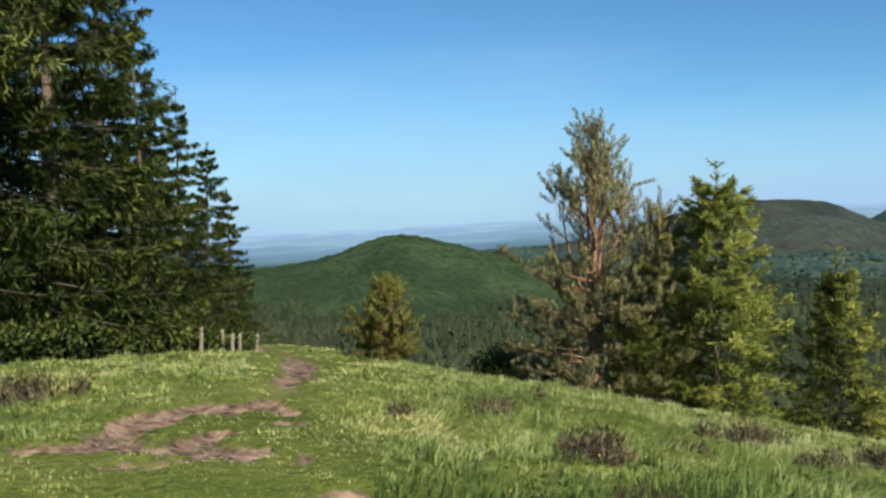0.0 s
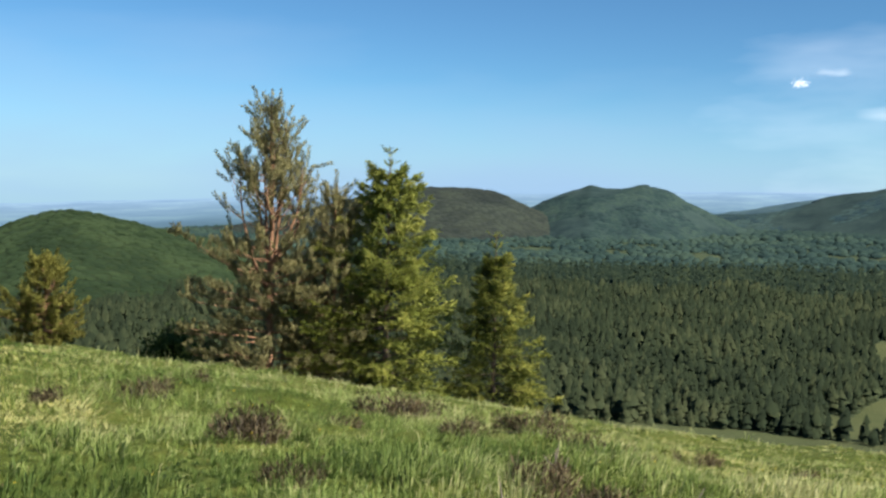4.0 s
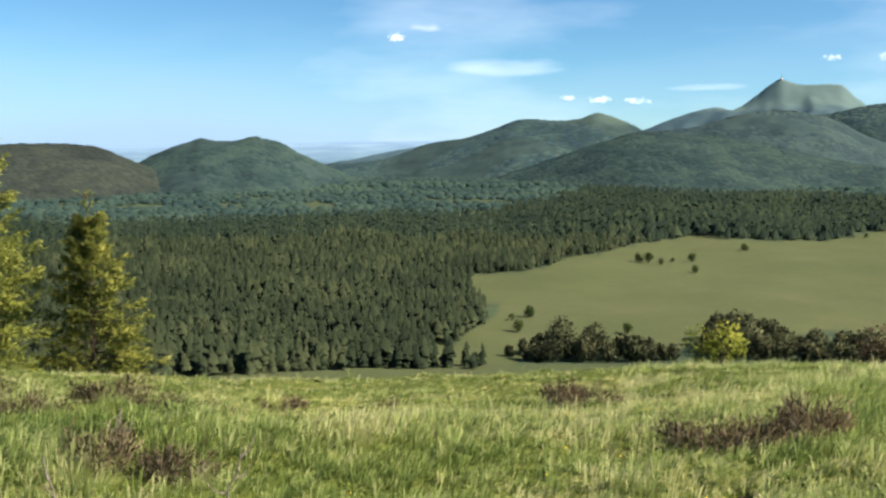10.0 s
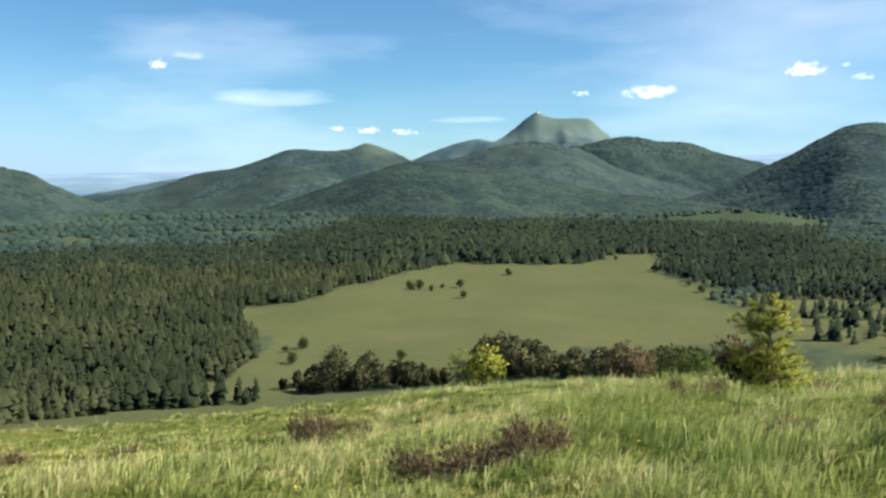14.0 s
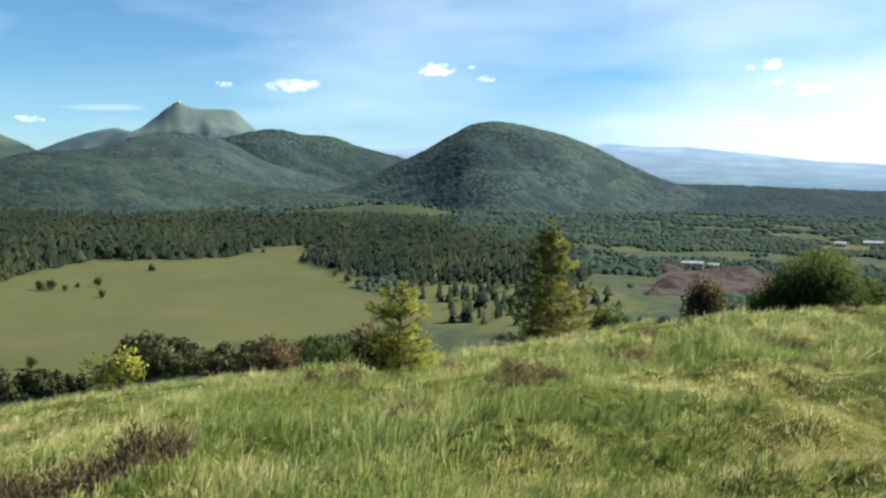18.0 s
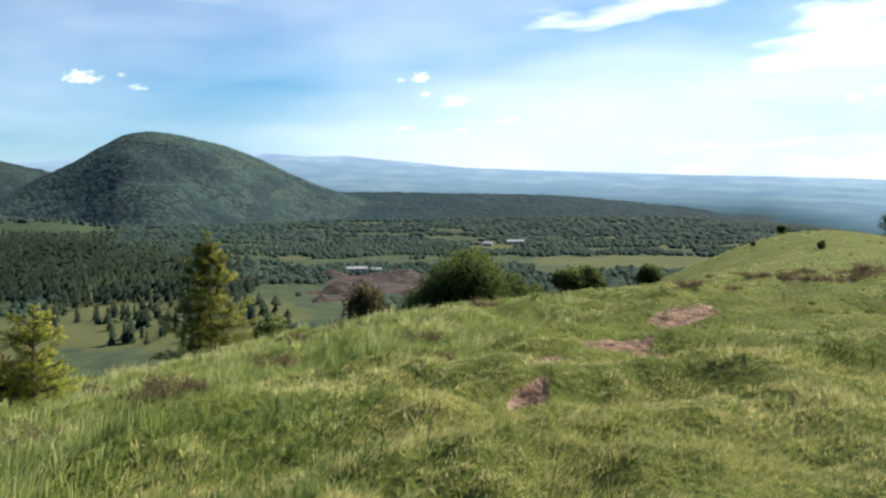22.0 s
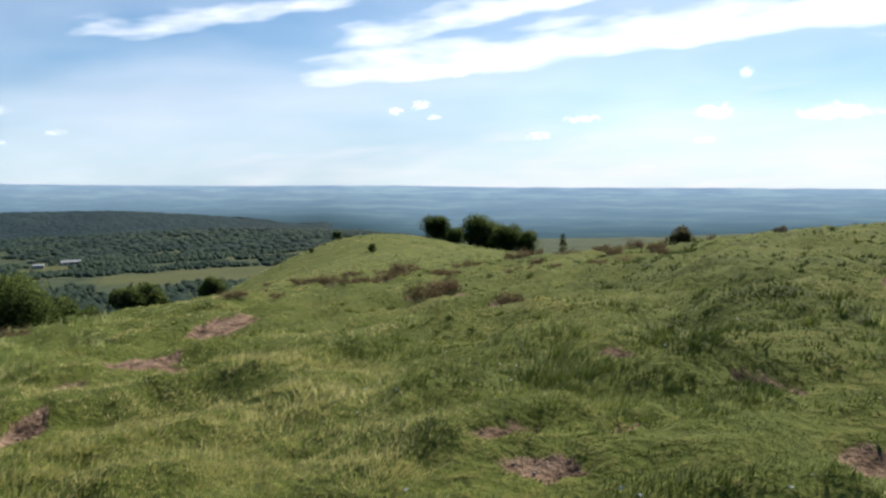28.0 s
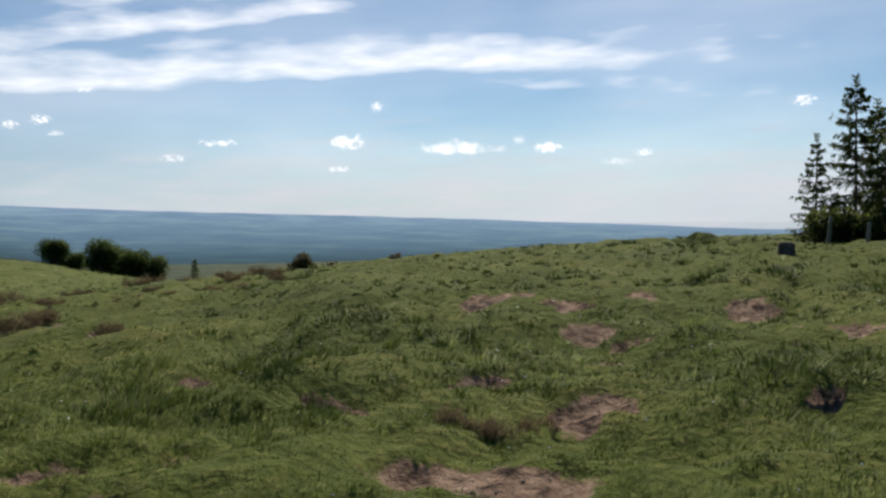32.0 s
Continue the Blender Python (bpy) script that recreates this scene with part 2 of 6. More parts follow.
# bare patches: bearing, distance, length, width, direction of the long side
PATCHES = [(-19.5, 8.3, 0.5, 0.3, 37), (-15.8, 9.5, 1.1, 0.34, 8), (-11.5, 7.95, 0.75, 0.42, 98), (-11.9, 10.1, 0.32, 0.3, 18), (-12.2, 8.9, 0.2, 0.18, 86), (-4.9, 6.8, 0.22, 0.14, 60), (-9.5, 10.3, 0.7, 0.22, 164),
           (112.6, 18.6, 1.9, 0.5, 122), (109.3, 14.2, 0.9, 0.42, 118), (104.0, 12.2, 0.7, 0.2, 122), (103.3, 9.4, 0.42, 0.14, 115), (106.5, 11.0, 0.35, 0.15, 110),
           (130.5, 6.0, 0.24, 0.18, 69), (128.4, 6.6, 0.2, 0.12, 6), (135.8, 6.4, 0.16, 0.12, 40), (135.1, 9.0, 0.18, 0.12, 61), (126.3, 8.3, 0.25, 0.12, 88), (118.9, 5.9, 0.18, 0.1, 47), (125.2, 20.5, 0.9, 0.35, 88),
           (151.2, 6.15, 0.55, 0.36, 55), (156.4, 8.0, 0.34, 0.28, 14), (150.3, 9.0, 0.4, 0.22, 45), (151.3, 13.7, 0.5, 0.5, 87), (154.0, 14.2, 0.3, 0.3, 60), (158.3, 13.8, 0.5, 0.35, 94), (155.7, 12.8, 0.3, 0.25, 63),
           (165.7, 12.8, 0.6, 0.35, 133), (157.1, 11.4, 0.3, 0.25, 60), (159.9, 10.8, 0.35, 0.22, 91), (167.1, 10.1, 0.25, 0.2, 60), (170.0, 11.0, 0.45, 0.22, 87), (168.4, 8.2, 0.13, 0.07, 77), (143.1, 8.1, 0.22, 0.14, 66),
           (156.7, 10.0, 0.22, 0.1, 63), (129.3, 17.0, 0.4, 0.2, 60), (62, 8.0, 0.25, 0.1, 60), (60, 6.5, 0.2, 0.08, 60)]


def bare_earth(x, y, grow=1.0):
    x, y = np.asarray(x, float), np.asarray(y, float)
    best = np.zeros(x.shape)
    wob = 0.5 * fbm(x, y, 0.4, 4, 40)
    for az, d, long, wide, turn in PATCHES:
        cx, cy = bearing(az, d)
        dx, dy = x - cx, y - cy
        c, s = math.cos(radians(turn)), math.sin(radians(turn))
        q = np.hypot((dx * s + dy * c) / (1.15 * long * grow), (dx * c - dy * s) / (1.15 * wide * grow))
        best = np.maximum(best, np.clip((1.15 + wob - q) * 1.8, 0, 1))
    # the trodden path that leaves past the grove
    ty = y
    tx = np.interp(ty, [9, 11.1, 12.4, 14.4, 17, 21.2, 30, 62], [-1.6, -1.76, -1.83, -2.04, -2.4, -3.45, -5.6, -13])
    best = np.maximum(best, np.clip((1.1 + wob - np.abs(x - tx) / (grow * (0.27 + 0.006 * ty))) * 1.6, 0, 1) * np.clip((ty - 10) / 2, 0, 1) * (ty < 62) * np.clip(0.75 + vnoise(x, y, 6, 71), 0, 1))
    return best


def inside(x, y, poly):
    """Whether points lie in a polygon of (bearing, distance) corners."""
    px, py = zip(*[bearing(a, d) for a, d in poly])
    hit = np.zeros(np.shape(x), bool)
    for k in range(len(poly)):
        x1, y1, x2, y2 = px[k - 1], py[k - 1], px[k], py[k]
        if y1 != y2:
            hit ^= ((y1 > y) != (y2 > y)) & (x < (x2 - x1) * (y - y1) / (y2 - y1) + x1)
    return hit


MEADOW = [(42.0, 395), (43.2, 445), (44.3, 463), (44.9, 500), (45.1, 522), (45.0, 552), (44.6, 610), (44.3, 660), (46.2, 686), (48.0, 722), (50.4, 786), (53.2, 830), (55.0, 890), (57.9, 969), (60.2, 928), (64.3, 955),
          (66.6, 1000), (66.7, 1036), (68.2, 1059), (70.8, 1058), (70.6, 968), (69.5, 941), (70.8, 869), (71.8, 834), (73.3, 780), (75.2, 722), (76.5, 640), (75.5, 560), (66, 525), (60, 470), (50, 430), (46, 395)]
CLEARINGS = [[(34.0, 1330), (36.2, 1300), (36.6, 1420), (34.4, 1450)], [(41, 1400), (47, 1350), (47.5, 1450), (42, 1500)], [(29, 1380), (30.5, 1360), (31, 1450), (29.2, 1470)], [(20, 1500), (26, 1540), (26, 1590), (20, 1560)],
             [(49, 1650), (53, 1680), (52.5, 1740), (48.5, 1720)], [(75, 575), (88, 565), (91, 640), (89, 760), (84, 850), (79, 890), (75.5, 760)],
             [(100.2, 1310), (103, 1330), (103.4, 1420), (100.4, 1400)], [(103.5, 1110), (107, 1040), (117, 1000), (117, 1180), (110, 1215), (105, 1180)], [(118.5, 1650), (121, 1650), (121, 1850), (118.5, 1800)],
             [(82, 1040), (86, 1060), (86.4, 1110), (82.5, 1090)], [(92, 1700), (95, 1720), (95, 1760), (92, 1740)], [(85, 1350), (88, 1380), (88, 1420), (85, 1400)], [(97, 1560), (100, 1580), (100.4, 1625), (97, 1610)],
             [(88.5, 1150), (90.5, 1170), (90.3, 1220), (88.4, 1200)], [(106, 1500), (110, 1520), (110, 1580), (106, 1550)], [(112, 1340), (117, 1330), (117, 1400), (112, 1400)]]
QUARRY = [(91.3, 890), (92.5, 825), (95, 770), (97.4, 770), (99.2, 820), (98.4, 935), (95, 980), (92.6, 955)]


def shaken(x, y, size=26.0):
    return x + size * vnoise(x, y, 40, 51) * 0.5, y + size * vnoise(x, y, 40, 52) * 0.5


def open_land(x, y):
    ax, ay = shaken(x, y)
    hit = inside(ax, ay, MEADOW)
    for c in CLEARINGS:
        hit |= inside(ax, ay, c)
    return hit


def mesh_from(name, co, faces, mat, smooth=True, attrs=(), normals=None):
    """A mesh of triangles or quads from number arrays, with point attributes."""
    me = bpy.data.meshes.new(name)
    co, faces = np.ascontiguousarray(co, np.float32), np.ascontiguousarray(faces, np.int32)
    k = faces.shape[1]
    me.vertices.add(len(co))
    me.vertices.foreach_set("co", co.ravel())
    me.loops.add(faces.size)
    me.loops.foreach_set("vertex_index", faces.ravel())
    me.polygons.add(len(faces))
    me.polygons.foreach_set("loop_start", np.arange(0, faces.size, k, dtype=np.int32))
    me.polygons.foreach_set("use_smooth", np.full(len(faces), smooth))
    for key, values in attrs:
        me.attributes.new(key, "FLOAT", "POINT").data.foreach_set("value", np.ascontiguousarray(values, np.float32))
    me.update(calc_edges=True)
    me.materials.append(mat)
    if normals is not None:
        normals = normals / np.maximum(np.linalg.norm(normals, axis=1, keepdims=True), 1e-6)
        me.normals_split_custom_set_from_vertices(np.ascontiguousarray(normals, np.float32))
    return me


def grid_faces(rows, cols, closed=False):
    a = np.arange(rows * cols).reshape(rows, cols)
    if closed:
        a = np.concatenate([a, a[:, :1]], 1)
    return np.stack([a[:-1, :-1], a[1:, :-1], a[1:, 1:], a[:-1, 1:]], -1).reshape(-1, 4)


# ground material: turf, bare reddish earth, meadow, and wood floor, by the plan
GROUND, n, l, b = material("hill_turf_and_valley_floor", 0.95, 0.1)
co = place(n)
fine, wide = noise_node(n, l, 9.0, 6, co), noise_node(n, l, 0.35, 4, co)
turf = ramp(n, [(0.32, (0.04, 0.055, 0.010)), (0.5, (0.085, 0.112, 0.020)), (0.66, (0.16, 0.16, 0.045))])
l.new(math_node(n, l, "ADD", math_node(n, l, "MULTIPLY", fine.outputs[0], 0.5), math_node(n, l, "MULTIPLY", wide.outputs[0], 0.5)), turf.inputs[0])
earth = ramp(n, [(0.38, (0.032, 0.020, 0.015)), (0.50, (0.19, 0.128, 0.088)), (0.68, (0.36, 0.26, 0.185))])
l.new(noise_node(n, l, 4.0, 9, co, 0.68).outputs[0], earth.inputs[0])
big = noise_node(n, l, 0.012, 6, co)
hay = ramp(n, [(0.3, (0.060, 0.076, 0.029)), (0.55, (0.082, 0.094, 0.039)), (0.75, (0.108, 0.106, 0.051))])
l.new(math_node(n, l, "ADD", math_node(n, l, "MULTIPLY", big.outputs[0], 0.65), math_node(n, l, "MULTIPLY", noise_node(n, l, 0.13, 5, co, 0.7).outputs[0], 0.35)), hay.inputs[0])
floor_ = ramp(n, [(0.3, (0.024, 0.038, 0.024)), (0.7, (0.068, 0.096, 0.047))])
l.new(noise_node(n, l, 0.05, 6, co).outputs[0], floor_.inputs[0])
edge = math_node(n, l, "ADD", attribute(n, "bare"), math_node(n, l, "MULTIPLY", math_node(n, l, "SUBTRACT", noise_node(n, l, 11, 6, co, 0.7).outputs[0], 0.5), 1.3))
bare_mask = math_node(n, l, "MULTIPLY", math_node(n, l, "SUBTRACT", edge, 0.35), 5.0, True)
c1 = mix_node(n, l, bare_mask, turf.outputs[0], earth.outputs[0])
c2 = mix_node(n, l, attribute(n, "valley"), c1, mix_node(n, l, attribute(n, "field"), floor_.outputs[0], hay.outputs[0]))
l.new(c2, b.inputs["Base Color"])
bump(n, l, b, fine.outputs[0], 1.0, 0.10)

az_list = np.concatenate([np.arange(-42, 192, 0.42), np.arange(192, 317, 2.5)])
r_list = np.concatenate([[0.0], np.geomspace(0.35, 2.6, 30)[:-1], np.geomspace(2.6, 40, 155)[:-1], np.geomspace(40, 4900, 132)])
rr, aa = np.meshgrid(r_list, np.radians(az_list), indexing="ij")
gx, gy = rr * np.sin(aa), rr * np.cos(aa)
gz = ground_height(gx, gy)
field = np.maximum(open_land(gx, gy), 0.75 * (rr < 395)) * np.where((np.degrees(np.arctan2(gx, gy)) < 56) & (rr > 1200), 0.35, 1.0)
valley = np.clip((-gz - 24) / 26, 0, 1)
ground_mesh = mesh_from("ground", np.stack([gx, gy, gz], -1).reshape(-1, 3), grid_faces(*rr.shape, closed=True), GROUND, True,
                        [("bare", bare_earth(gx, gy).ravel() * (rr.ravel() < 70)), ("field", field.ravel().astype(float)), ("valley", valley.ravel())])
ground = tagged(new("ground", ground_mesh), "grassy hilltop falling to a wooded valley floor", "ground", kind="structure")

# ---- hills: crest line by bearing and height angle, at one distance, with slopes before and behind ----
# distance haze is put into these wood colours, bluer on the farther hills
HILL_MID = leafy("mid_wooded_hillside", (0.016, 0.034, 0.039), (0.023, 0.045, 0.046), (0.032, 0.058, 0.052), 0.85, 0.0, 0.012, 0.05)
HILL_FAR = leafy("hazy_distant_hillside", (0.020, 0.041, 0.050), (0.030, 0.058, 0.061), (0.048, 0.081, 0.072), 0.85, 0.0, 0.012, 0.05)
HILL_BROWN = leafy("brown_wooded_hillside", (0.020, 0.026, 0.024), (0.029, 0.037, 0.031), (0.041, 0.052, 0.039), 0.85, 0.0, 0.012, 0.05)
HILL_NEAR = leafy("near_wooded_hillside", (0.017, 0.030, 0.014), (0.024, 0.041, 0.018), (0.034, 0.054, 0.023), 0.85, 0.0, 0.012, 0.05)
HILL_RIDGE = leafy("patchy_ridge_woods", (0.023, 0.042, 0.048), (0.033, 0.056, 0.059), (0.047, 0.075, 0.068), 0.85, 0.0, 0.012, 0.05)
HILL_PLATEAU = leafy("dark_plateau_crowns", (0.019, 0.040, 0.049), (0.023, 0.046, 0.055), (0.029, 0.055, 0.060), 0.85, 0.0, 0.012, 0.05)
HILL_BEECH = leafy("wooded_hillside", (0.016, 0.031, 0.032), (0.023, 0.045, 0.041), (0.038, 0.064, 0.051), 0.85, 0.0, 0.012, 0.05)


def hillside(name, dark, mid, light, grass, top):
    """Woods with grass showing through at the height top and in patches."""
    m, n, l, b = material(name, 0.95, 0.05)
    co = place(n)
    t = noise_node(n, l, 0.012, 8, co, 0.65)
    r = ramp(n, [(0.35, dark), (0.5, mid), (0.68, light)])
    l.new(t.outputs[0], r.inputs[0])
    sep = n.new("ShaderNodeSeparateXYZ")
    l.new(co, sep.inputs[0])
    up = math_node(n, l, "ADD", math_node(n, l, "MULTIPLY", math_node(n, l, "SUBTRACT", sep.outputs[2], top), 0.03), math_node(n, l, "MULTIPLY", math_node(n, l, "SUBTRACT", noise_node(n, l, 0.008, 5, co).outputs[0], 0.5), 4.0), True)
    l.new(mix_node(n, l, up, r.outputs[0], grass), b.inputs["Base Color"])
    bump(n, l, b, noise_node(n, l, 0.09, 4, co).outputs[0], 0.35, 3.0)
    return m


CREST_EYE = EYE


def crest_of(profile, az):
    a, e = np.array(profile).T
    k = np.clip(np.searchsorted(a, az, "right") - 1, 0, len(a) - 2)
    t = np.clip((az - a[k]) / (a[k + 1] - a[k]), 0, 1)
    q = lambda j: e[np.clip(j, 0, len(a) - 1)]
    return cubic(q(k - 1), q(k), q(k + 1), q(k + 2), t)


def hill_height(x, y, profile, dist, front, back, foot, canopy, gullies=0.10):
    r, az = np.hypot(x, y), np.degrees(np.arctan2(x, y))
    top = CREST_EYE + dist * np.tan(np.radians(crest_of(profile, az)))
    rise = np.maximum(top - foot, 0)
    tallest = max(CREST_EYE + dist * math.tan(radians(e)) for _, e in profile) - foot
    reach = np.where(r < dist, front, back) * (0.35 + 0.65 * rise / tallest)
    s = np.clip(1 - np.abs(r - dist) / np.maximum(reach, 1), 0, 1)
    mild = np.mean([crest_of(profile, az + q) for q in (-2.4, -1.6, -0.8, 0, 0.8, 1.6, 2.4)], 0)
    mild = np.maximum(CREST_EYE + dist * np.tan(np.radians(mild)) - foot, 0)
    rise = mild + (rise - mild) * np.clip(s * 1.15 - 0.15, 0, 1) ** 7
    shape = s * s * (3 - 2 * s) * 0.45 + s * 0.55
    gully = gullies * rise * fbm(x, y, 260, 4, 60) * np.clip((1 - s) * 4 * s, 0, 1)
    return foot - 12 + (rise + 12) * shape + gully + canopy * vnoise(x, y, 11, 80) * (s > 0.02)


HILLS = []


def hill(label, mat, profile, dist, front, back, foot=-98.0, canopy=1.0, name="hill", gullies=0.10):
    a0, a1 = profile[0][0], profile[-1][0]
    az = np.linspace(a0, a1, int((a1 - a0) / 0.16) + 2)
    r = np.concatenate([np.linspace(dist - front, dist, 64), np.linspace(dist, dist + back, 20)[1:]])
    rr, aa = np.meshgrid(r, np.radians(az), indexing="ij")
    x, y = rr * np.sin(aa), rr * np.cos(aa)
    z = hill_height(x, y, profile, dist, front, back, foot, canopy, gullies)
    ob = new(name, mesh_from(name, np.stack([x, y, z], -1).reshape(-1, 3), grid_faces(*rr.shape), mat))
    tagged(ob, label, "hill")
    HILLS.append((profile, dist, front, back, foot, canopy))
    return ob


# slopes far off carry the blue of haze in their base colours too
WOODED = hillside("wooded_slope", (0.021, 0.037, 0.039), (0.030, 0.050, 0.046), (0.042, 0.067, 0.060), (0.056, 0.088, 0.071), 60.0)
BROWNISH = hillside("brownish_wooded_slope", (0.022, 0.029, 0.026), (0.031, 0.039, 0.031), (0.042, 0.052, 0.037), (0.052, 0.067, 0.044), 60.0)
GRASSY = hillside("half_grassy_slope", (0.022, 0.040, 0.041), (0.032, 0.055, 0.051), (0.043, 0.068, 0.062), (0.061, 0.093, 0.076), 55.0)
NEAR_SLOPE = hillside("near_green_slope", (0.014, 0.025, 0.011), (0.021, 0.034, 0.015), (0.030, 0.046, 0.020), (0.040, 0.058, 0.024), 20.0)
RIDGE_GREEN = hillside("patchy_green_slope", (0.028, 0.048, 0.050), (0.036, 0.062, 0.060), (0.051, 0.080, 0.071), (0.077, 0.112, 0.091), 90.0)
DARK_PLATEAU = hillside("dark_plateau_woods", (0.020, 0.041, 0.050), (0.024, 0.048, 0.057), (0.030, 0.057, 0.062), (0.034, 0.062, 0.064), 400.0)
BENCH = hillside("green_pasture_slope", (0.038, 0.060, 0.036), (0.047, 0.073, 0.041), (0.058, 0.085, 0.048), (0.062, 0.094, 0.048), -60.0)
HAZE_BLUE = hillside("hazy_far_slope", (0.046, 0.084, 0.105), (0.057, 0.100, 0.116), (0.074, 0.121, 0.127), (0.095, 0.146, 0.138), 150.0)

hill("rounded hill covered with dense green forest", NEAR_SLOPE, [(-40, -7), (-25, -5.6), (-18, -4.7), (-11.7, -4.05), (-7.8, -3.5), (-6.4, -3.1), (-5, -2.5), (-3.6, -2.1), (-2.2, -2.04), (-0.6, -2.33), (2.3, -3.0), (4.5, -3.45), (9, -4.4), (14, -5.4), (18, -6.2)], 1000, 560, 300)
hill("broad flat-topped hill with brownish woods", BROWNISH, [(5, -3.0), (10, -2.0), (13, -1.15), (14.1, -0.85), (15.7, -0.4), (17.3, -0.15), (20.3, -0.07), (21.8, -0.15), (22.8, -0.3), (23.4, -0.6), (24.6, -1.15), (27, -2.0), (31, -2.9)], 1950, 420, 300)
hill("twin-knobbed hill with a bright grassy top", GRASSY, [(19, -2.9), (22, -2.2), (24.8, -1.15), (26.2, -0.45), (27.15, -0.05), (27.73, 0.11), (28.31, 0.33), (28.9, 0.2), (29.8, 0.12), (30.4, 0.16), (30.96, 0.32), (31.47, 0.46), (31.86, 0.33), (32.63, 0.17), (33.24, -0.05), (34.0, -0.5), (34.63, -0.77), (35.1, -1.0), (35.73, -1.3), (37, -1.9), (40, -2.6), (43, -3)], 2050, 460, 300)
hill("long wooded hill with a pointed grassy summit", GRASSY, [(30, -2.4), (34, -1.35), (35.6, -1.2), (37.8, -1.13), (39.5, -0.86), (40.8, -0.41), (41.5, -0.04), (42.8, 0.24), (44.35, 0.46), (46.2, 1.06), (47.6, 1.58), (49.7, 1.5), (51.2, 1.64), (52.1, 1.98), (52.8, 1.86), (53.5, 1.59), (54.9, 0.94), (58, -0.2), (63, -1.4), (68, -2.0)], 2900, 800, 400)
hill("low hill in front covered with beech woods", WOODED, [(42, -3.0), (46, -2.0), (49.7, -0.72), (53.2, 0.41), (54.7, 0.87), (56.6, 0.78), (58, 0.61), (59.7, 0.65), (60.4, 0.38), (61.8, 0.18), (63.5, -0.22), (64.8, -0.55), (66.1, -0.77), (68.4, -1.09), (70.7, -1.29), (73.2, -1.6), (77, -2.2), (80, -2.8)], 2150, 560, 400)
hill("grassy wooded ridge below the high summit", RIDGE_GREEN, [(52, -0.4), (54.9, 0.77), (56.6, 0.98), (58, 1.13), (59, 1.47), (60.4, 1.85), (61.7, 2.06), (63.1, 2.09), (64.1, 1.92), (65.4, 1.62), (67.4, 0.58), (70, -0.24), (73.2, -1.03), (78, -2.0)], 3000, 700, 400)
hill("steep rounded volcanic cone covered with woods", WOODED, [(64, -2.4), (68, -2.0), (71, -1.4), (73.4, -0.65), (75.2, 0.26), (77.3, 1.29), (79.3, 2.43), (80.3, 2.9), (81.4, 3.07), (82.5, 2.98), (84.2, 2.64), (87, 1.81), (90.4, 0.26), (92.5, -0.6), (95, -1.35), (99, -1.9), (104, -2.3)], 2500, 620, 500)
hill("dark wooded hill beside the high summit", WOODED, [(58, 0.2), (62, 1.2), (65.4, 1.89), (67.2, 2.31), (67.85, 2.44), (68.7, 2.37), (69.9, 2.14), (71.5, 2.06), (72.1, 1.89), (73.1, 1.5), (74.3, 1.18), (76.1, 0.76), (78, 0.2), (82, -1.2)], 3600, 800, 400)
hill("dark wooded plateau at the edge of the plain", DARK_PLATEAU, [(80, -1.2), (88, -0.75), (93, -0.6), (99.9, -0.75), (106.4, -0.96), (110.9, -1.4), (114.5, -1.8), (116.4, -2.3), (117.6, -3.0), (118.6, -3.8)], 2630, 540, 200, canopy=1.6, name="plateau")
hill("low hazy blue-green hill far behind the saddle", HAZE_BLUE, [(33, -1.9), (36.2, -1.1), (37.2, -0.93), (38.8, -0.59), (40.6, -0.25), (42.5, -0.05), (45, -0.3), (48, -1.2)], 3250, 400, 300)
hill("high hazy blue-green dome mountain with flat shoulders", HAZE_BLUE, [(50, 0.0), (53, 0.5), (54.9, 0.94), (56.6, 1.64), (58.3, 2.16), (59.2, 2.29), (60.0, 2.12), (60.2, 2.19), (61.4, 3.04), (62.2, 3.68), (62.65, 3.88), (63.05, 3.71), (63.7, 3.54), (65.4, 3.53), (65.9, 3.42), (66.55, 2.82), (67.2, 2.28), (69, 1.2), (73, 0.2)], 4450, 700, 350, name="mountain", gullies=0.14)
hill("low bright green pasture bench below the woods", BENCH, [(64, -3.0), (67, -2.6), (70, -2.3), (72, -2.1), (74.7, -1.9), (77, -2.05), (79, -2.35), (81, -2.8)], 1800, 260, 200, canopy=0.2)

# ---- far plain and blue ranges ----
# haze is painted into a glowing colour, paler and bluer with distance
BACK, n, l, b = material("far_hazy_plain", 1.0, 0.0)
co = place(n)
mp = n.new("ShaderNodeMapping")
mp.inputs["Scale"].default_value = (1, 1, 5)
l.new(co, mp.inputs[0])
patch = noise_node(n, l, 0.0035, 9, mp.outputs[0], 0.7)
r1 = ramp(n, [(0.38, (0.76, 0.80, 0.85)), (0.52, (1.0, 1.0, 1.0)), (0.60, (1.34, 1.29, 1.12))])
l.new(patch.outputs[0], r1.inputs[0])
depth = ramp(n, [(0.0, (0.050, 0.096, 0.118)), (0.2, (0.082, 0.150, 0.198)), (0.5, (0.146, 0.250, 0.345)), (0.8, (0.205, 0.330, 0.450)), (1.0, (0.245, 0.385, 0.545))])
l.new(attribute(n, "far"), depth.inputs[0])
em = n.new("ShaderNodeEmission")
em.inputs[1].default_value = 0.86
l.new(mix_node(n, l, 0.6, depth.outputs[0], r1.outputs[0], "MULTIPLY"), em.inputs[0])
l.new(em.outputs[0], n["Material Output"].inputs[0])
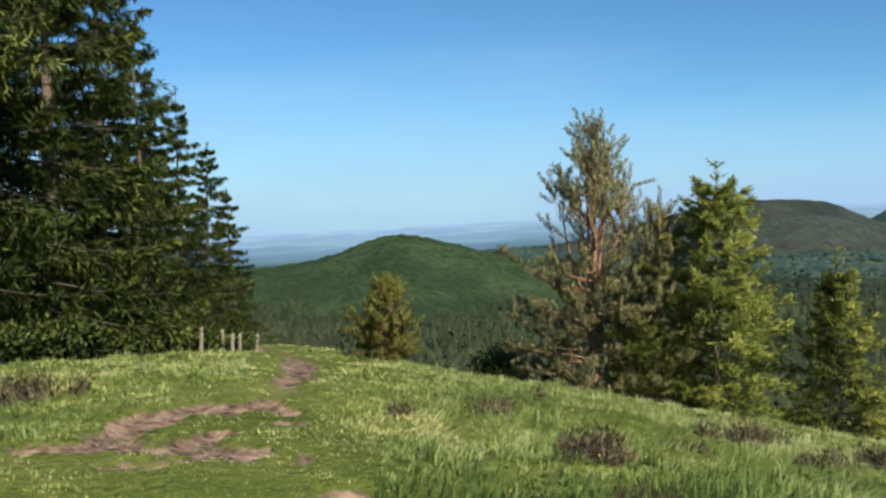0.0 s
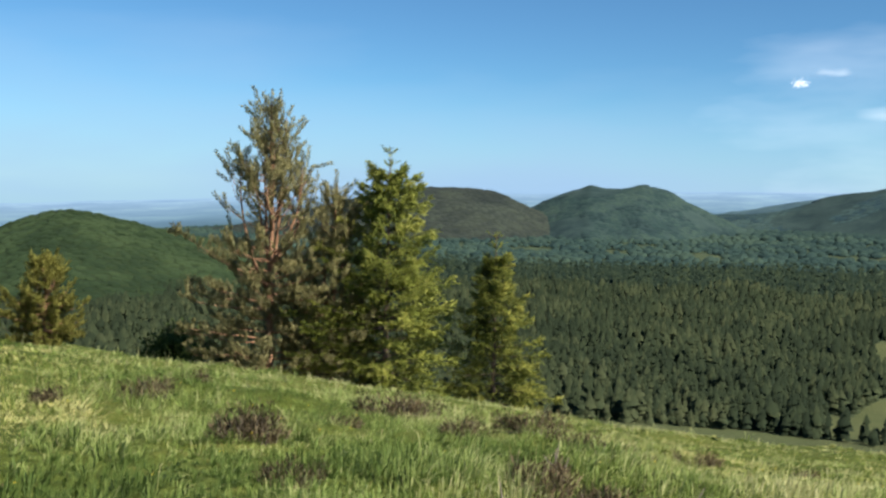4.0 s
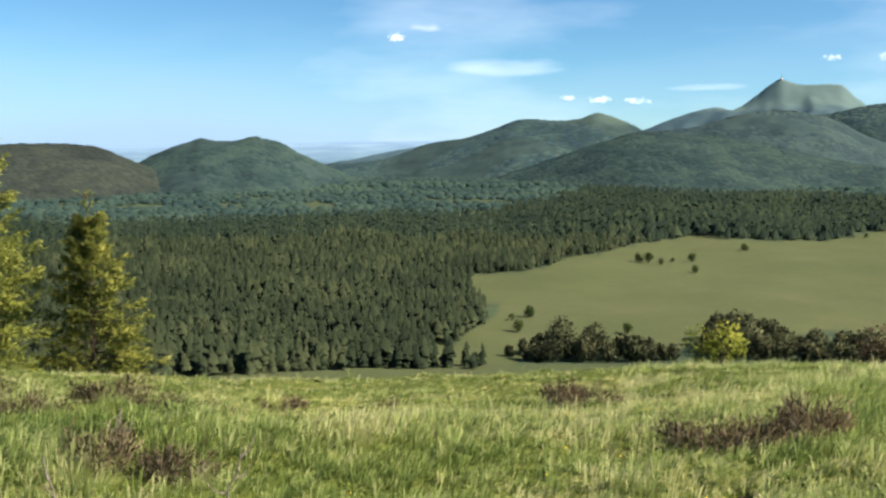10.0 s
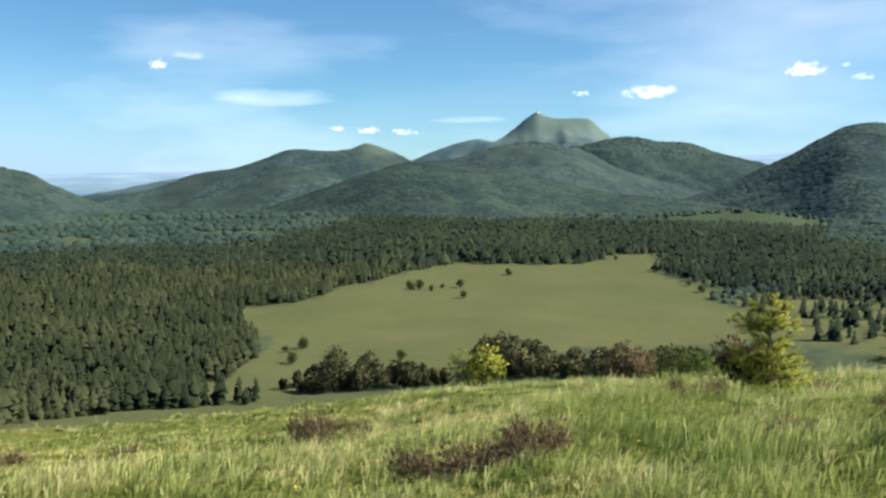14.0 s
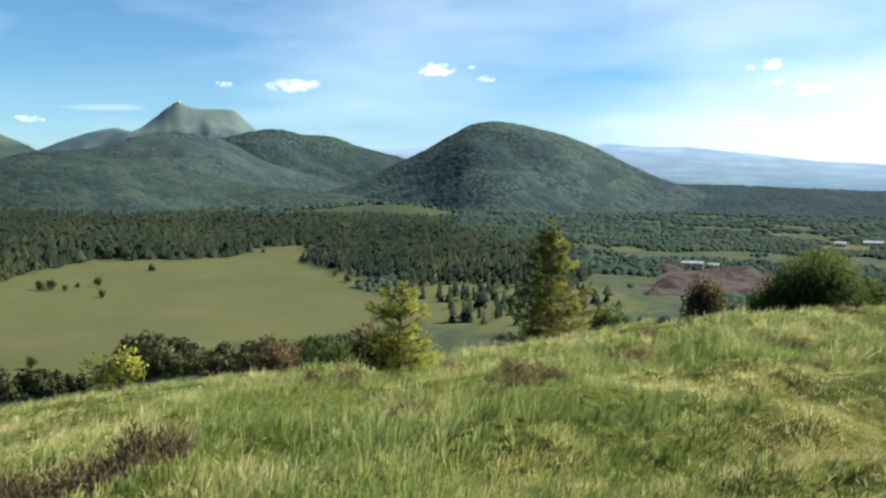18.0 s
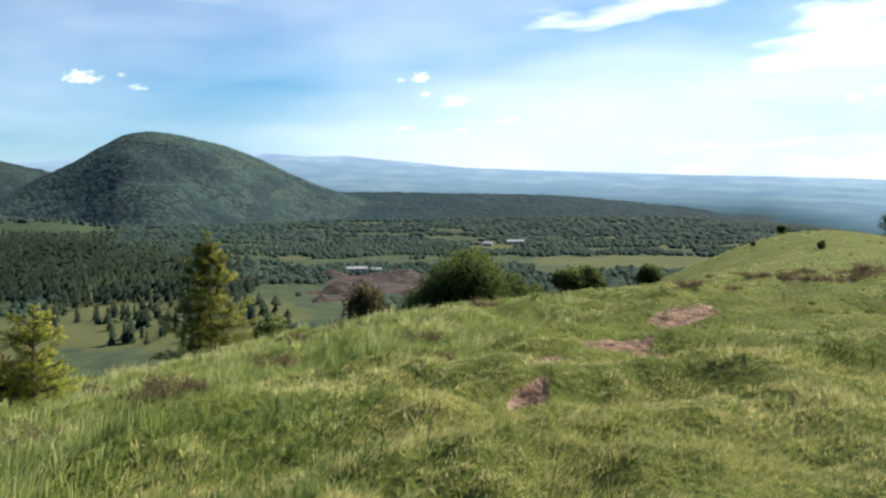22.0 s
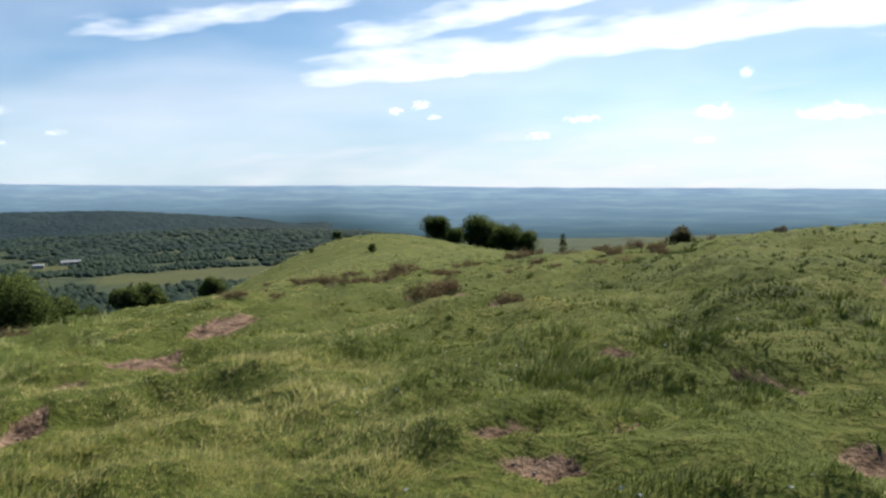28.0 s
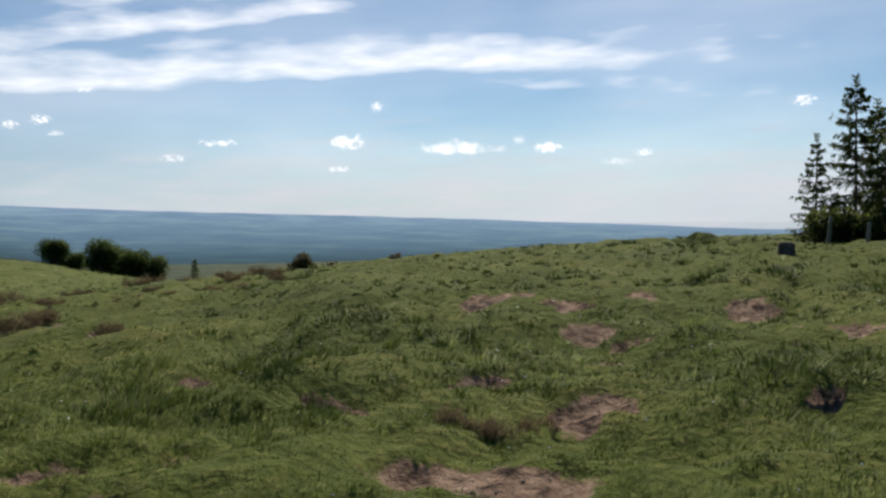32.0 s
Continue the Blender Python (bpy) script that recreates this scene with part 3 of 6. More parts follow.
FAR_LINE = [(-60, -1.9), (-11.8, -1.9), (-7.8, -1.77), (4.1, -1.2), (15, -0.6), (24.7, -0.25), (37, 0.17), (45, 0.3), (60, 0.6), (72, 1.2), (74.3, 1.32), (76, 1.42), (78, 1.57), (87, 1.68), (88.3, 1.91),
            (90.7, 1.69), (93.1, 1.72), (95.4, 1.45), (100.3, 0.9), (108.4, 0.5), (122.5, 0.0), (127.8, -0.3), (141.2, -0.83), (167.2, -1.89), (185, -2.2), (300, -1.9)]
az = np.concatenate([np.arange(-60, 190, 0.3), np.arange(190, 301, 2.0)])
ff = np.linspace(0, 1, 40)
f2, fa = np.meshgrid(ff, az, indexing="ij")
r_in = np.interp(fa, [-60, -4, 14, 118, 126, 300], [1450, 1450, 2650, 2650, 1450, 1450])
fr = r_in + (4850 - r_in) * f2
line = np.interp(fa, *np.array(FAR_LINE).T)
start = np.interp(fa, [-60, -4, 14, 118, 126, 190, 300], [-4.1, -4.1, -2.3, -2.25, -4.0, -4.1, -4.1])
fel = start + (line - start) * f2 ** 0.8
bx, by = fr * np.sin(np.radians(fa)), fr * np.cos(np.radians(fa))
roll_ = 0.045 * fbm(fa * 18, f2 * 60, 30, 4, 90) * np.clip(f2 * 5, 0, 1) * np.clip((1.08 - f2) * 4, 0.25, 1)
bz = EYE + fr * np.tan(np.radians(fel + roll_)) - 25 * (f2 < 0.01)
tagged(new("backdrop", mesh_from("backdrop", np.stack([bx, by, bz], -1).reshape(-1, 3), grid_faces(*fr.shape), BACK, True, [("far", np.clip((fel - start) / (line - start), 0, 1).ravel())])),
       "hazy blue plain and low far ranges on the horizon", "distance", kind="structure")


# ---- builders of things ----
def part(name, me, parent, label=""):
    ob = new(name, me)
    ob.parent = parent
    if label:
        ob["label"] = label
    return ob


def stand(name, x, y, z, label, category, group="", turn=0.0, scale=1.0):
    """An Empty at the base of a thing."""
    ob = new(name)
    ob.matrix_world = pose(x, y, z, 0, 0, turn) @ Matrix.Scale(scale, 4)
    return tagged(ob, label, category, group)


def tubes(lines, sides, mat, name):
    """Tapered round limbs: each line is a list of (point, radius)."""
    co, fa, base = [], [], 0
    ring = np.arange(sides) * 2 * math.pi / sides
    for line in lines:
        p = np.array([q[0] for q in line], float)
        rad = np.array([q[1] for q in line], float)
        d = np.gradient(p, axis=0)
        d /= np.maximum(np.linalg.norm(d, axis=1, keepdims=True), 1e-6)
        ref = np.where(np.abs(d[:, 2:3]) > 0.9, [[1.0, 0, 0]], [[0, 0, 1.0]])
        u = np.cross(d, ref)
        u /= np.linalg.norm(u, axis=1, keepdims=True)
        v = np.cross(d, u)
        pts = p[:, None] + rad[:, None, None] * (np.cos(ring)[None, :, None] * u[:, None] + np.sin(ring)[None, :, None] * v[:, None])
        co.append(pts.reshape(-1, 3))
        fa.append(grid_faces(len(p), sides, True) + base)
        base += len(p) * sides
    return mesh_from(name, np.concatenate(co), np.concatenate(fa), mat)


def sprays(name, p, d, length, width, mat, rng, tint, bend=0.15, out=None):
    """Small pointed leaf sprays: a bent four-cornered blade at each point p along d."""
    n = len(p)
    d = d / np.maximum(np.linalg.norm(d, axis=1, keepdims=True), 1e-6)
    side = np.cross(d, rng.normal(size=(n, 3)))
    side /= np.maximum(np.linalg.norm(side, axis=1, keepdims=True), 1e-6)
    nor = np.cross(side, d)
    L, Wd = (length * rng.uniform(0.7, 1.3, n))[:, None], (width * rng.uniform(0.7, 1.3, n))[:, None]
    mid = p + d * L * 0.45
    co = np.stack([p, mid + side * Wd * 0.5 + nor * bend * Wd, p + d * L - nor * bend * L * 0.5, mid - side * Wd * 0.5 + nor * bend * Wd], 1)
    f = np.arange(n * 4).reshape(n, 4)
    if out is not None:
        out = out / np.maximum(np.linalg.norm(out, axis=1, keepdims=True), 1e-6) + 0.45 * nor
        return mesh_from(name, co.reshape(-1, 3), f, mat, True, [("tint", np.repeat(tint, 4))], np.repeat(out, 4, 0))
    return mesh_from(name, co.reshape(-1, 3), f, mat, False, [("tint", np.repeat(tint, 4))])


def spruce_meshes(seed, h, radius, mat, blade, gap, twigs, per_twig, bare=0.0, top_bare=0.04, slope=(0.05, 0.5), droop=0.25, power=0.85, hang=(-0.1, 0.25), uneven=(0.6, 1.1), fat=0.22, count=(5, 7), leader=0.0, twig=0.42, bright=0.12):
    """A spruce: whorls of limbs up the trunk, each limb with rows of side twigs, each twig with needle sprays.
    slope: rise of the limbs at the foot and at the top; hang: how far the twigs point down or up; leader: bare metres of the top shoot."""
    rng = np.random.default_rng(seed)
    lean = rng.normal(0, 0.012 * h, 2)
    zs = np.linspace(-0.3, h, 14)
    axis = lambda z: np.array([lean[0] * (z / h) ** 2, lean[1] * (z / h) ** 2, z])
    r0 = 0.011 * h + 0.02
    trunk = tubes([[(axis(z), max(0.008, r0 * (1 - z / h) ** 0.9 + 0.006)) for z in zs]], 8, BARK, "trunk")
    limbs, P, D, T, U = [], [], [], [], []
    z = bare * h + 0.1
    up = np.array([0, 0, 1.0])
    while z < h * (1 - top_bare):
        s = z / h
        reach = radius * ((1 - s) ** power * 0.95 + 0.05) * min(1.0, 0.85 + s * 3) * rng.uniform(0.86, 1.1)
        n_limb = int(rng.integers(*count))
        turn = rng.uniform(0, 6.28)
        for k in range(n_limb):
            a = turn + k * 6.283 / n_limb + rng.normal(0, 0.28)
            L = reach * rng.uniform(*uneven)
            out = np.array([math.cos(a), math.sin(a), 0])
            zz = z + rng.uniform(-0.3, 0.3) * gap
            rise = slope[0] + (slope[1] - slope[0]) * s + rng.normal(0, 0.06)
            t = np.linspace(0, 1, 6)
            line = axis(zz)[None] + np.outer(t * L, out) + np.outer(L * (rise * t - droop * t ** 1.6 + 0.6 * droop * t ** 4), up)
            limbs.append([(line[i], max(0.003, 0.011 * L * (1 - t[i]) + 0.004)) for i in range(6)])
            n = max(5, int(twigs * (0.3 + 0.7 * L / radius)))
            u = np.sort(rng.uniform(0.16, 1.0, n))
            foot = np.stack([np.interp(u, t, line[:, i]) for i in range(3)], 1)
            side = np.where(np.arange(n) % 2, 1.0, -1.0)
            across = np.cross(out, up)
            aim = out * rng.uniform(0.35, 0.8, (n, 1)) + across * (side * rng.uniform(0.35, 0.95, n) * (1.15 - u))[:, None] + up * rng.uniform(*hang, n)[:, None]
            aim /= np.linalg.norm(aim, axis=1, keepdims=True)
            tl = twig * np.minimum(L, radius * 0.8) * (0.3 + 0.75 * (1 - u)) * rng.uniform(0.6, 1.2, n) + 0.06
            w = (np.arange(per_twig) + 0.5) / per_twig
            p = foot[:, None] + (aim * tl[:, None])[:, None] * w[None, :, None] - up * (0.12 * tl[:, None, None] * w[None, :, None] ** 2)
            d = aim[:, None] * 0.9 + rng.normal(0, 0.42, (n, per_twig, 3))
            # tips paler as new growth, inner needles darkened with shade in the tint
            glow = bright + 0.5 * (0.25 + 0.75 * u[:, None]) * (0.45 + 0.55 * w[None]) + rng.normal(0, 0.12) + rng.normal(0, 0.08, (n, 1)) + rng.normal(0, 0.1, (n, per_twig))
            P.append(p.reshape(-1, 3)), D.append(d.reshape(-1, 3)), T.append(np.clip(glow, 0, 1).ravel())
            U.append(np.repeat((out * (0.35 + 0.6 * u[:, None]) + up * 0.45)[:, None], per_twig, 1).reshape(-1, 3))
        z += gap * rng.uniform(0.7, 1.25)
    # top shoots
    for k in range(40):
        zz = h * (1 - top_bare) - leader * 0.2 + (h * top_bare + leader * 0.2) * rng.uniform(0, 1)
        P.append(axis(zz)[None]), D.append(np.array([[rng.normal(0, 0.5), rng.normal(0, 0.5), rng.uniform(0.2, 1.2)]])), T.append(np.array([0.55])), U.append(np.array([[0.0, 0, 1]]))
    if leader:
        for zz in (h - leader * 0.12, h - leader * 0.5, h - leader * 0.95):
            for k in range(5):
                a = k * 1.26 + rng.normal(0, 0.3)
                aim = np.array([math.cos(a) * 0.9, math.sin(a) * 0.9, 0.7])
                ln = leader * rng.uniform(0.16, 0.34)
                limbs.append([(tuple(axis(zz)), 0.008), (tuple(axis(zz) + aim * ln), 0.003)])
                for w in np.linspace(0.2, 1, 7):
                    P.append((axis(zz) + aim * ln * w)[None]), D.append((aim + rng.normal(0, 0.4, 3))[None]), T.append(np.array([0.5])), U.append(np.array([[0.0, 0, 1]]))
    P, D, T, U = (np.concatenate(q) for q in (P, D, T, U))
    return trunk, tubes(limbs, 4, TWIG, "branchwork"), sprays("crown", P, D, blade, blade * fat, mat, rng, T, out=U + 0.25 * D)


def place_tree(name, meshes, x, y, label, category="tree", group="", turn=0.0, scale=1.0, sink=0.12):
    z = float(ground_height(np.array([x]), np.array([y]))[0]) - sink
    ob = stand(name, x, y, z, label, category, group, turn, scale)
    for key, me in zip(("trunk", "branchwork", "crown"), meshes):
        p = part(key, me, ob)
        if key == "branchwork":
            tagged(p, kind="stuff")
    return ob


def pine_meshes(seed, h, radius, mat, tops=9, tiers=30, candle=1.0):
    """A shaggy pine: an orange trunk and a few upright tops, wide upswept limbs, all set with upright shoots ringed with needles."""
    rng = np.random.default_rng(seed)
    stems, P, D, T, U = [], [], [], [], []
    up = np.array([0, 0, 1.0])

    def shoot(foot, aim, tall, girth, glow, around):
        m = int(20 + 85 * tall)
        w = np.linspace(0, 1, m)
        ca = rng.uniform(0, 6.28, m)
        ref = np.cross(aim, [0.3, 0.9, 0.2])
        ref /= np.linalg.norm(ref)
        ring = np.cos(ca)[:, None] * ref + np.sin(ca)[:, None] * np.cross(aim, ref)
        P.append(foot + np.outer(w * tall, aim) + ring * girth * 0.2)
        D.append(aim * 1.0 + ring * 0.55)
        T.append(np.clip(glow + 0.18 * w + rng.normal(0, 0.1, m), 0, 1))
        U.append(around * 0.55 + ring * 0.6 + up * 0.25)

    def limb(p0, o, L, lift, n, glow, tall):
        u = np.linspace(0, 1, 6)
        lim = p0 + np.outer(L * u, o) + np.outer(L * (0.08 * u + lift * u ** 2.2), up) + np.cumsum(rng.normal(0, 0.02 * L, (6, 3)), 0)
        stems.append([(lim[i], 0.007 * L * (1 - u[i]) + 0.012 * (1 - u[i]) + 0.004) for i in range(6)])
        for j in range(n):
            q = rng.uniform(0.22, 1.0) if j else 1.0
            across = np.cross(o, up)
            foot = np.array([np.interp(q, u, lim[:, i]) for i in range(3)]) + across * rng.normal(0, 0.14 * L * (1.15 - q)) + up * rng.normal(0, 0.06)
            aim = up * rng.uniform(0.55, 1.2) + o * rng.uniform(0.0, 0.8) + rng.normal(0, 0.28, 3)
            shoot(foot, aim / np.linalg.norm(aim), tall * rng.uniform(0.5, 1.2), 0.1, glow + 0.16 * q + rng.normal(0, 0.05), o)

    t = np.linspace(0, 1, 10)
    trunk = np.outer(h * t, up) + np.cumsum(rng.normal(0, 0.035, (10, 3)), 0) * [1, 1, 0]
    stems.append([(trunk[i], 0.0125 * h * (1 - 0.88 * t[i]) + 0.01) for i in range(10)])
    at = lambda s: np.array([np.interp(s, t, trunk[:, i]) for i in range(3)])
    for k in range(tiers):
        if 0.5 < k / tiers < 0.68 and k % 2:
            continue
        s = 0.04 + 0.9 * ((k + rng.uniform(0, 0.8)) / tiers) ** 1.15
        L0 = radius * np.interp(s, [0, 0.12, 0.3, 0.46, 0.6, 0.8, 1], [0.75, 0.98, 1.0, 0.84, 0.46, 0.26, 0.06])
        turn = rng.uniform(0, 6.28)
        high = s > 0.5
        for j in range(3 if high else 4):
            a = turn + j * (2.1 if high else 1.57) + rng.normal(0, 0.3)
            L = L0 * rng.uniform(0.5, 1.08)
            limb(at(s), np.array([math.cos(a), math.sin(a), 0.0]), L, -0.12 + 1.05 * s + rng.normal(0, 0.08), 4 if high else int(8 + 16 * L / radius), 0.16 + 0.14 * s, (0.75 if high else 0.26 + 0.25 * s) * candle)
    for k in range(tops):
        a, s0 = k * 2.4 + rng.normal(0, 0.3), rng.uniform(0.3, 0.62)
        o = np.array([math.cos(a), math.sin(a), 0.0])
        off = radius * (0.12 + 0.36 * k / tops)
        top = h * (0.97 - 0.26 * k / tops) * rng.uniform(0.94, 1.0)
        q = np.linspace(0, 1, 8)
        p0 = at(s0)
        line = p0 + np.outer(off * (1 - (1 - q) ** 2.2), o) + np.outer((top - p0[2]) * q ** 1.15, up) + np.cumsum(rng.normal(0, 0.03, (8, 3)), 0) * [1, 1, 0]
        stems.append([(line[i], 0.055 * (1 - q[i]) + 0.012) for i in range(8)])
        for j in range(8):
            c = rng.uniform(0.3, 0.95)
            b = rng.uniform(0, 6.28)
            limb(np.array([np.interp(c, q, line[:, i]) for i in range(3)]), np.array([math.cos(b), math.sin(b), 0.0]), radius * 0.2 * (1.15 - c) + 0.08, 1.6, 2, 0.2, 0.75 * candle)
        shoot(line[-2], up, 0.75 * candle, 0.12, 0.32, up)
    shoot(at(0.95), up, 0.8 * candle, 0.12, 0.34, up)
    P, D, T, U = (np.concatenate(q) for q in (P, D, T, U))
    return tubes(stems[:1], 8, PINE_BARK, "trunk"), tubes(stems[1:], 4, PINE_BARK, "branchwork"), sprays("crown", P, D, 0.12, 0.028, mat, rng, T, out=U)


def shrub_meshes(seed, h, width, mat, leaf, count, lumps=9, flat=1.0, skew=(0.0, 0.0), outline=None):
    """Stems and leaves of a rounded shrub or broadleaf tree: leaves on many overlapping lumps."""
    rng = np.random.default_rng(seed)
    centres, P, D, T, stems = [], [], [], [], []
    for k in range(lumps):
        a, q = rng.uniform(0, 2 * math.pi), rng.uniform(0, 1) ** 0.5
        hz = rng.uniform(0.25, 0.78)
        spread = width * 0.5 * math.sqrt(max(0.0, 1 - ((hz - 0.35) / 0.62) ** 2)) * flat
        c = np.array([math.cos(a) * q * spread * 0.72 + skew[0] * hz * h, math.sin(a) * q * spread * 0.72 + skew[1] * hz * h, hz * h])
        r = width * rng.uniform(0.17, 0.27)
        if outline:         # heights across the crown, as the wind has shaped it
            ux = rng.uniform(-0.9, 0.9)
            top = h * np.interp(ux, *outline)
            r = min(r, 0.5 * top + 0.15)
            c = np.array([ux * width * 0.5, rng.uniform(-0.3, 0.3) * width, max(r * 0.6, (top - r) * rng.uniform(0.45, 1.0))])
        centres.append((c, r))
        mid = c * np.array([0.35, 0.35, 0.5])
        stems.append([((0, 0, -0.15), 0.03 * h * 0.5 + 0.008), (tuple(mid), 0.018 * h * 0.5 + 0.006), (tuple(c), 0.004 * h + 0.003)])
        m = count // lumps
        v = rng.normal(size=(m, 3))
        v /= np.linalg.norm(v, axis=1, keepdims=True)
        rad = r * rng.uniform(0.55, 1.0, m) ** 0.5 * (1 + 0.35 * rng.normal(size=m) * 0.5)
        p = c + v * rad[:, None] * [1, 1, min(1.0, h / width * 1.1)]
        p[:, 2] = np.maximum(p[:, 2], 0.02)
        P.append(p), D.append(v + rng.normal(0, 0.5, (m, 3)))
        # light from above painted in: leaves on top of each lump paler
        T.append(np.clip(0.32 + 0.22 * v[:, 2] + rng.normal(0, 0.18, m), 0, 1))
    P, D, T = np.concatenate(P), np.concatenate(D), np.concatenate(T)
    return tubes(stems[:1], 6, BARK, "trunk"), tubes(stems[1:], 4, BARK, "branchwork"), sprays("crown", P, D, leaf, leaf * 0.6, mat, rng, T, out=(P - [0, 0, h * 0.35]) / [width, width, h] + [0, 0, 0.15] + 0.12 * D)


def far_conifers(name, x, y, h, w, mat, label, seed, tiers=3, sides=5):
    """Many distant conifers as one object: ragged stacked skirts of needles on each stem."""
    rng = np.random.default_rng(seed)
    n = len(x)
    z = ground_height(x, y)
    co, fa = [], []
    k = sides
    rounded = np.clip(0.35 + 0.5 * vnoise(x, y, 60, 48) + rng.normal(0, 0.35, n), 0, 1)
    ang0 = rng.uniform(0, 6.28, n)
    for j in range(tiers):
        lo = 0.08 + 0.68 * j / max(1, tiers - 1)
        hi = min(1.0, lo + (0.55 if tiers < 6 else 0.36)) if j < tiers - 1 else 1.0
        q = j / max(1, tiers - 1)
        rad = w * ((1.0 - 0.62 * q ** 1.2) * (1 - rounded) + rounded * (0.72 + 0.4 * math.sin(math.pi * q) - 0.1 * q)) * 0.5
        ang = ang0[:, None] + j * 0.6 + np.arange(k)[None] * 2 * math.pi / k
        rr = rad[:, None] * rng.uniform(0.5, 1.35, (n, k))
        ring = np.stack([x[:, None] + rr * np.cos(ang), y[:, None] + rr * np.sin(ang), z[:, None] + h[:, None] * (lo + rng.uniform(-0.08, 0.08, (n, k)))], -1)
        apex = np.stack([x + rng.normal(0, 0.04, n) * w, y + rng.normal(0, 0.04, n) * w, z + h * hi], -1)
        co.append(np.concatenate([apex[:, None], ring], 1))
    co = np.concatenate(co, 1)                      # n, tiers*(k+1), 3
    one = np.concatenate([np.stack([np.full(k, j * (k + 1)), j * (k + 1) + 1 + np.arange(k), j * (k + 1) + 1 + (np.arange(k) + 1) % k], 1) for j in range(tiers)])
    fa = (one[None] + (np.arange(n) * tiers * (k + 1))[:, None, None]).reshape(-1, 3)
    tone = rng.normal(0.42, 0.24, n) + 0.12 * (rounded - 0.5) + 0.3 * vnoise(x, y, 55, 44) + 0.25 * vnoise(x, y, 17, 45)
    tint = np.clip(tone[:, None] + rng.normal(0, 0.2, (n, tiers * (k + 1))), 0, 1)
    mid = np.stack([x, y, z + h * 0.3], -1)[:, None]
    nrm = (co - mid) / w[:, None, None] * [1.2, 1.2, 0.3] + [0, 0, 0.6]
    return tagged(new(name, mesh_from(name, co.reshape(-1, 3), fa, mat, True, [("tint", tint.ravel())], nrm.reshape(-1, 3))), label, "forest", kind="stuff")


def far_crowns(name, x, y, z, h, w, mat, label, seed, soft=0.8, patch=60.0, lie=None, cuts=1):
    """Many distant round crowns as one object: lumpy closed shapes of twelve corners."""
    rng = np.random.default_rng(seed)
    bm = bmesh.new()
    bmesh.ops.create_icosphere(bm, subdivisions=cuts, radius=1.0)
    v = np.array([q.co[:] for q in bm.verts])
    f = np.array([[q.index for q in t.verts] for t in bm.faces])
    bm.free()
    n = len(x)
    turn = rng.uniform(0, 6.28, n)
    c, s = np.cos(turn)[:, None], np.sin(turn)[:, None]
    lump = rng.uniform(*((0.75, 1.22) if lie is None else (0.92, 1.08)), (n, len(v)))
    px = (v[None, :, 0] * c - v[None, :, 1] * s) * lump * w[:, None] * 0.5 + x[:, None]
    py = (v[None, :, 0] * s + v[None, :, 1] * c) * lump * w[:, None] * 0.5 + y[:, None]
    pz = v[None, :, 2] * lump * h[:, None] * 0.5 + (z + h * 0.45)[:, None]
    if lie is not None:
        pz = pz - lie[:, :1] * (px - x[:, None]) - lie[:, 1:2] * (py - y[:, None])
    nrm = np.stack([v[None, :, 0] * c - v[None, :, 1] * s, v[None, :, 0] * s + v[None, :, 1] * c, 0 * px + v[None, :, 2]], -1) * soft + ([0, 0, 0.9] if lie is None else lie[:, None])
    # crown tops slightly paler, their top light set in the tint
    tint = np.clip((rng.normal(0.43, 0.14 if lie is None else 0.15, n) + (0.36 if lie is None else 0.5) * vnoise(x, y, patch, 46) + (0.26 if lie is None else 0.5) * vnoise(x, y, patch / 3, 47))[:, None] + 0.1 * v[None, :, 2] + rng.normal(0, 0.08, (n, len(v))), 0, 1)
    fa = (f[None] + (np.arange(n) * len(v))[:, None, None]).reshape(-1, 3)
    return tagged(new(name, mesh_from(name, np.stack([px, py, pz], -1).reshape(-1, 3), fa, mat, True, [("tint", tint.ravel())], nrm.reshape(-1, 3))), label, "forest", kind="stuff")


def scattered(seed, a0, a1, d0, d1, gap, keep=None):
    """Jittered points over a sector, about gap metres apart."""
    rng = np.random.default_rng(seed)
    corner = [bearing(a, d) for a in np.linspace(a0, a1, 12) for d in (d0, d1)]
    x0, x1 = min(c[0] for c in corner), max(c[0] for c in corner)
    y0, y1 = min(c[1] for c in corner), max(c[1] for c in corner)
    gx_, gy_ = np.meshgrid(np.arange(x0, x1, gap), np.arange(y0, y1, gap))
    x, y = gx_.ravel() + rng.uniform(-0.55, 0.55, gx_.size) * gap, gy_.ravel() + rng.uniform(-0.55, 0.55, gx_.size) * gap
    az, d = np.degrees(np.arctan2(x, y)), np.hypot(x, y)
    ok = (az > a0) & (az < a1) & (d > d0) & (d < d1)
    x, y = x[ok], y[ok]
    if keep is not None:
        ok = keep(x, y)
        x, y = x[ok], y[ok]
    return x, y


# ---- forests of the valley ----
rng = np.random.default_rng(11)
in_quarry = lambda x, y: inside(x, y, QUARRY)
dense = lambda x, y: ~open_land(x, y) & ~in_quarry(x, y)
edge_of_wood = lambda x, y: dense(x, y) & ((np.degrees(np.arctan2(x, y)) < 45.5) | (np.hypot(x, y) > 640))
fx, fy = scattered(1, -14, 47, 385, 640, 5.1, edge_of_wood)
fh = rng.uniform(6, 14, len(fx)) * (1 + 0.3 * vnoise(fx, fy, 45, 3))
far_conifers("conifer_forest", fx, fy, fh, 2.4 + fh * rng.uniform(0.17, 0.36, len(fx)), FOREST, "dense dark green conifer forest on the valley floor", 2, tiers=6, sides=6)
fx, fy = scattered(2, -14, 62, 640, 900, 6.0, edge_of_wood)
fh = rng.uniform(6, 14, len(fx)) * (1 + 0.3 * vnoise(fx, fy, 45, 3))
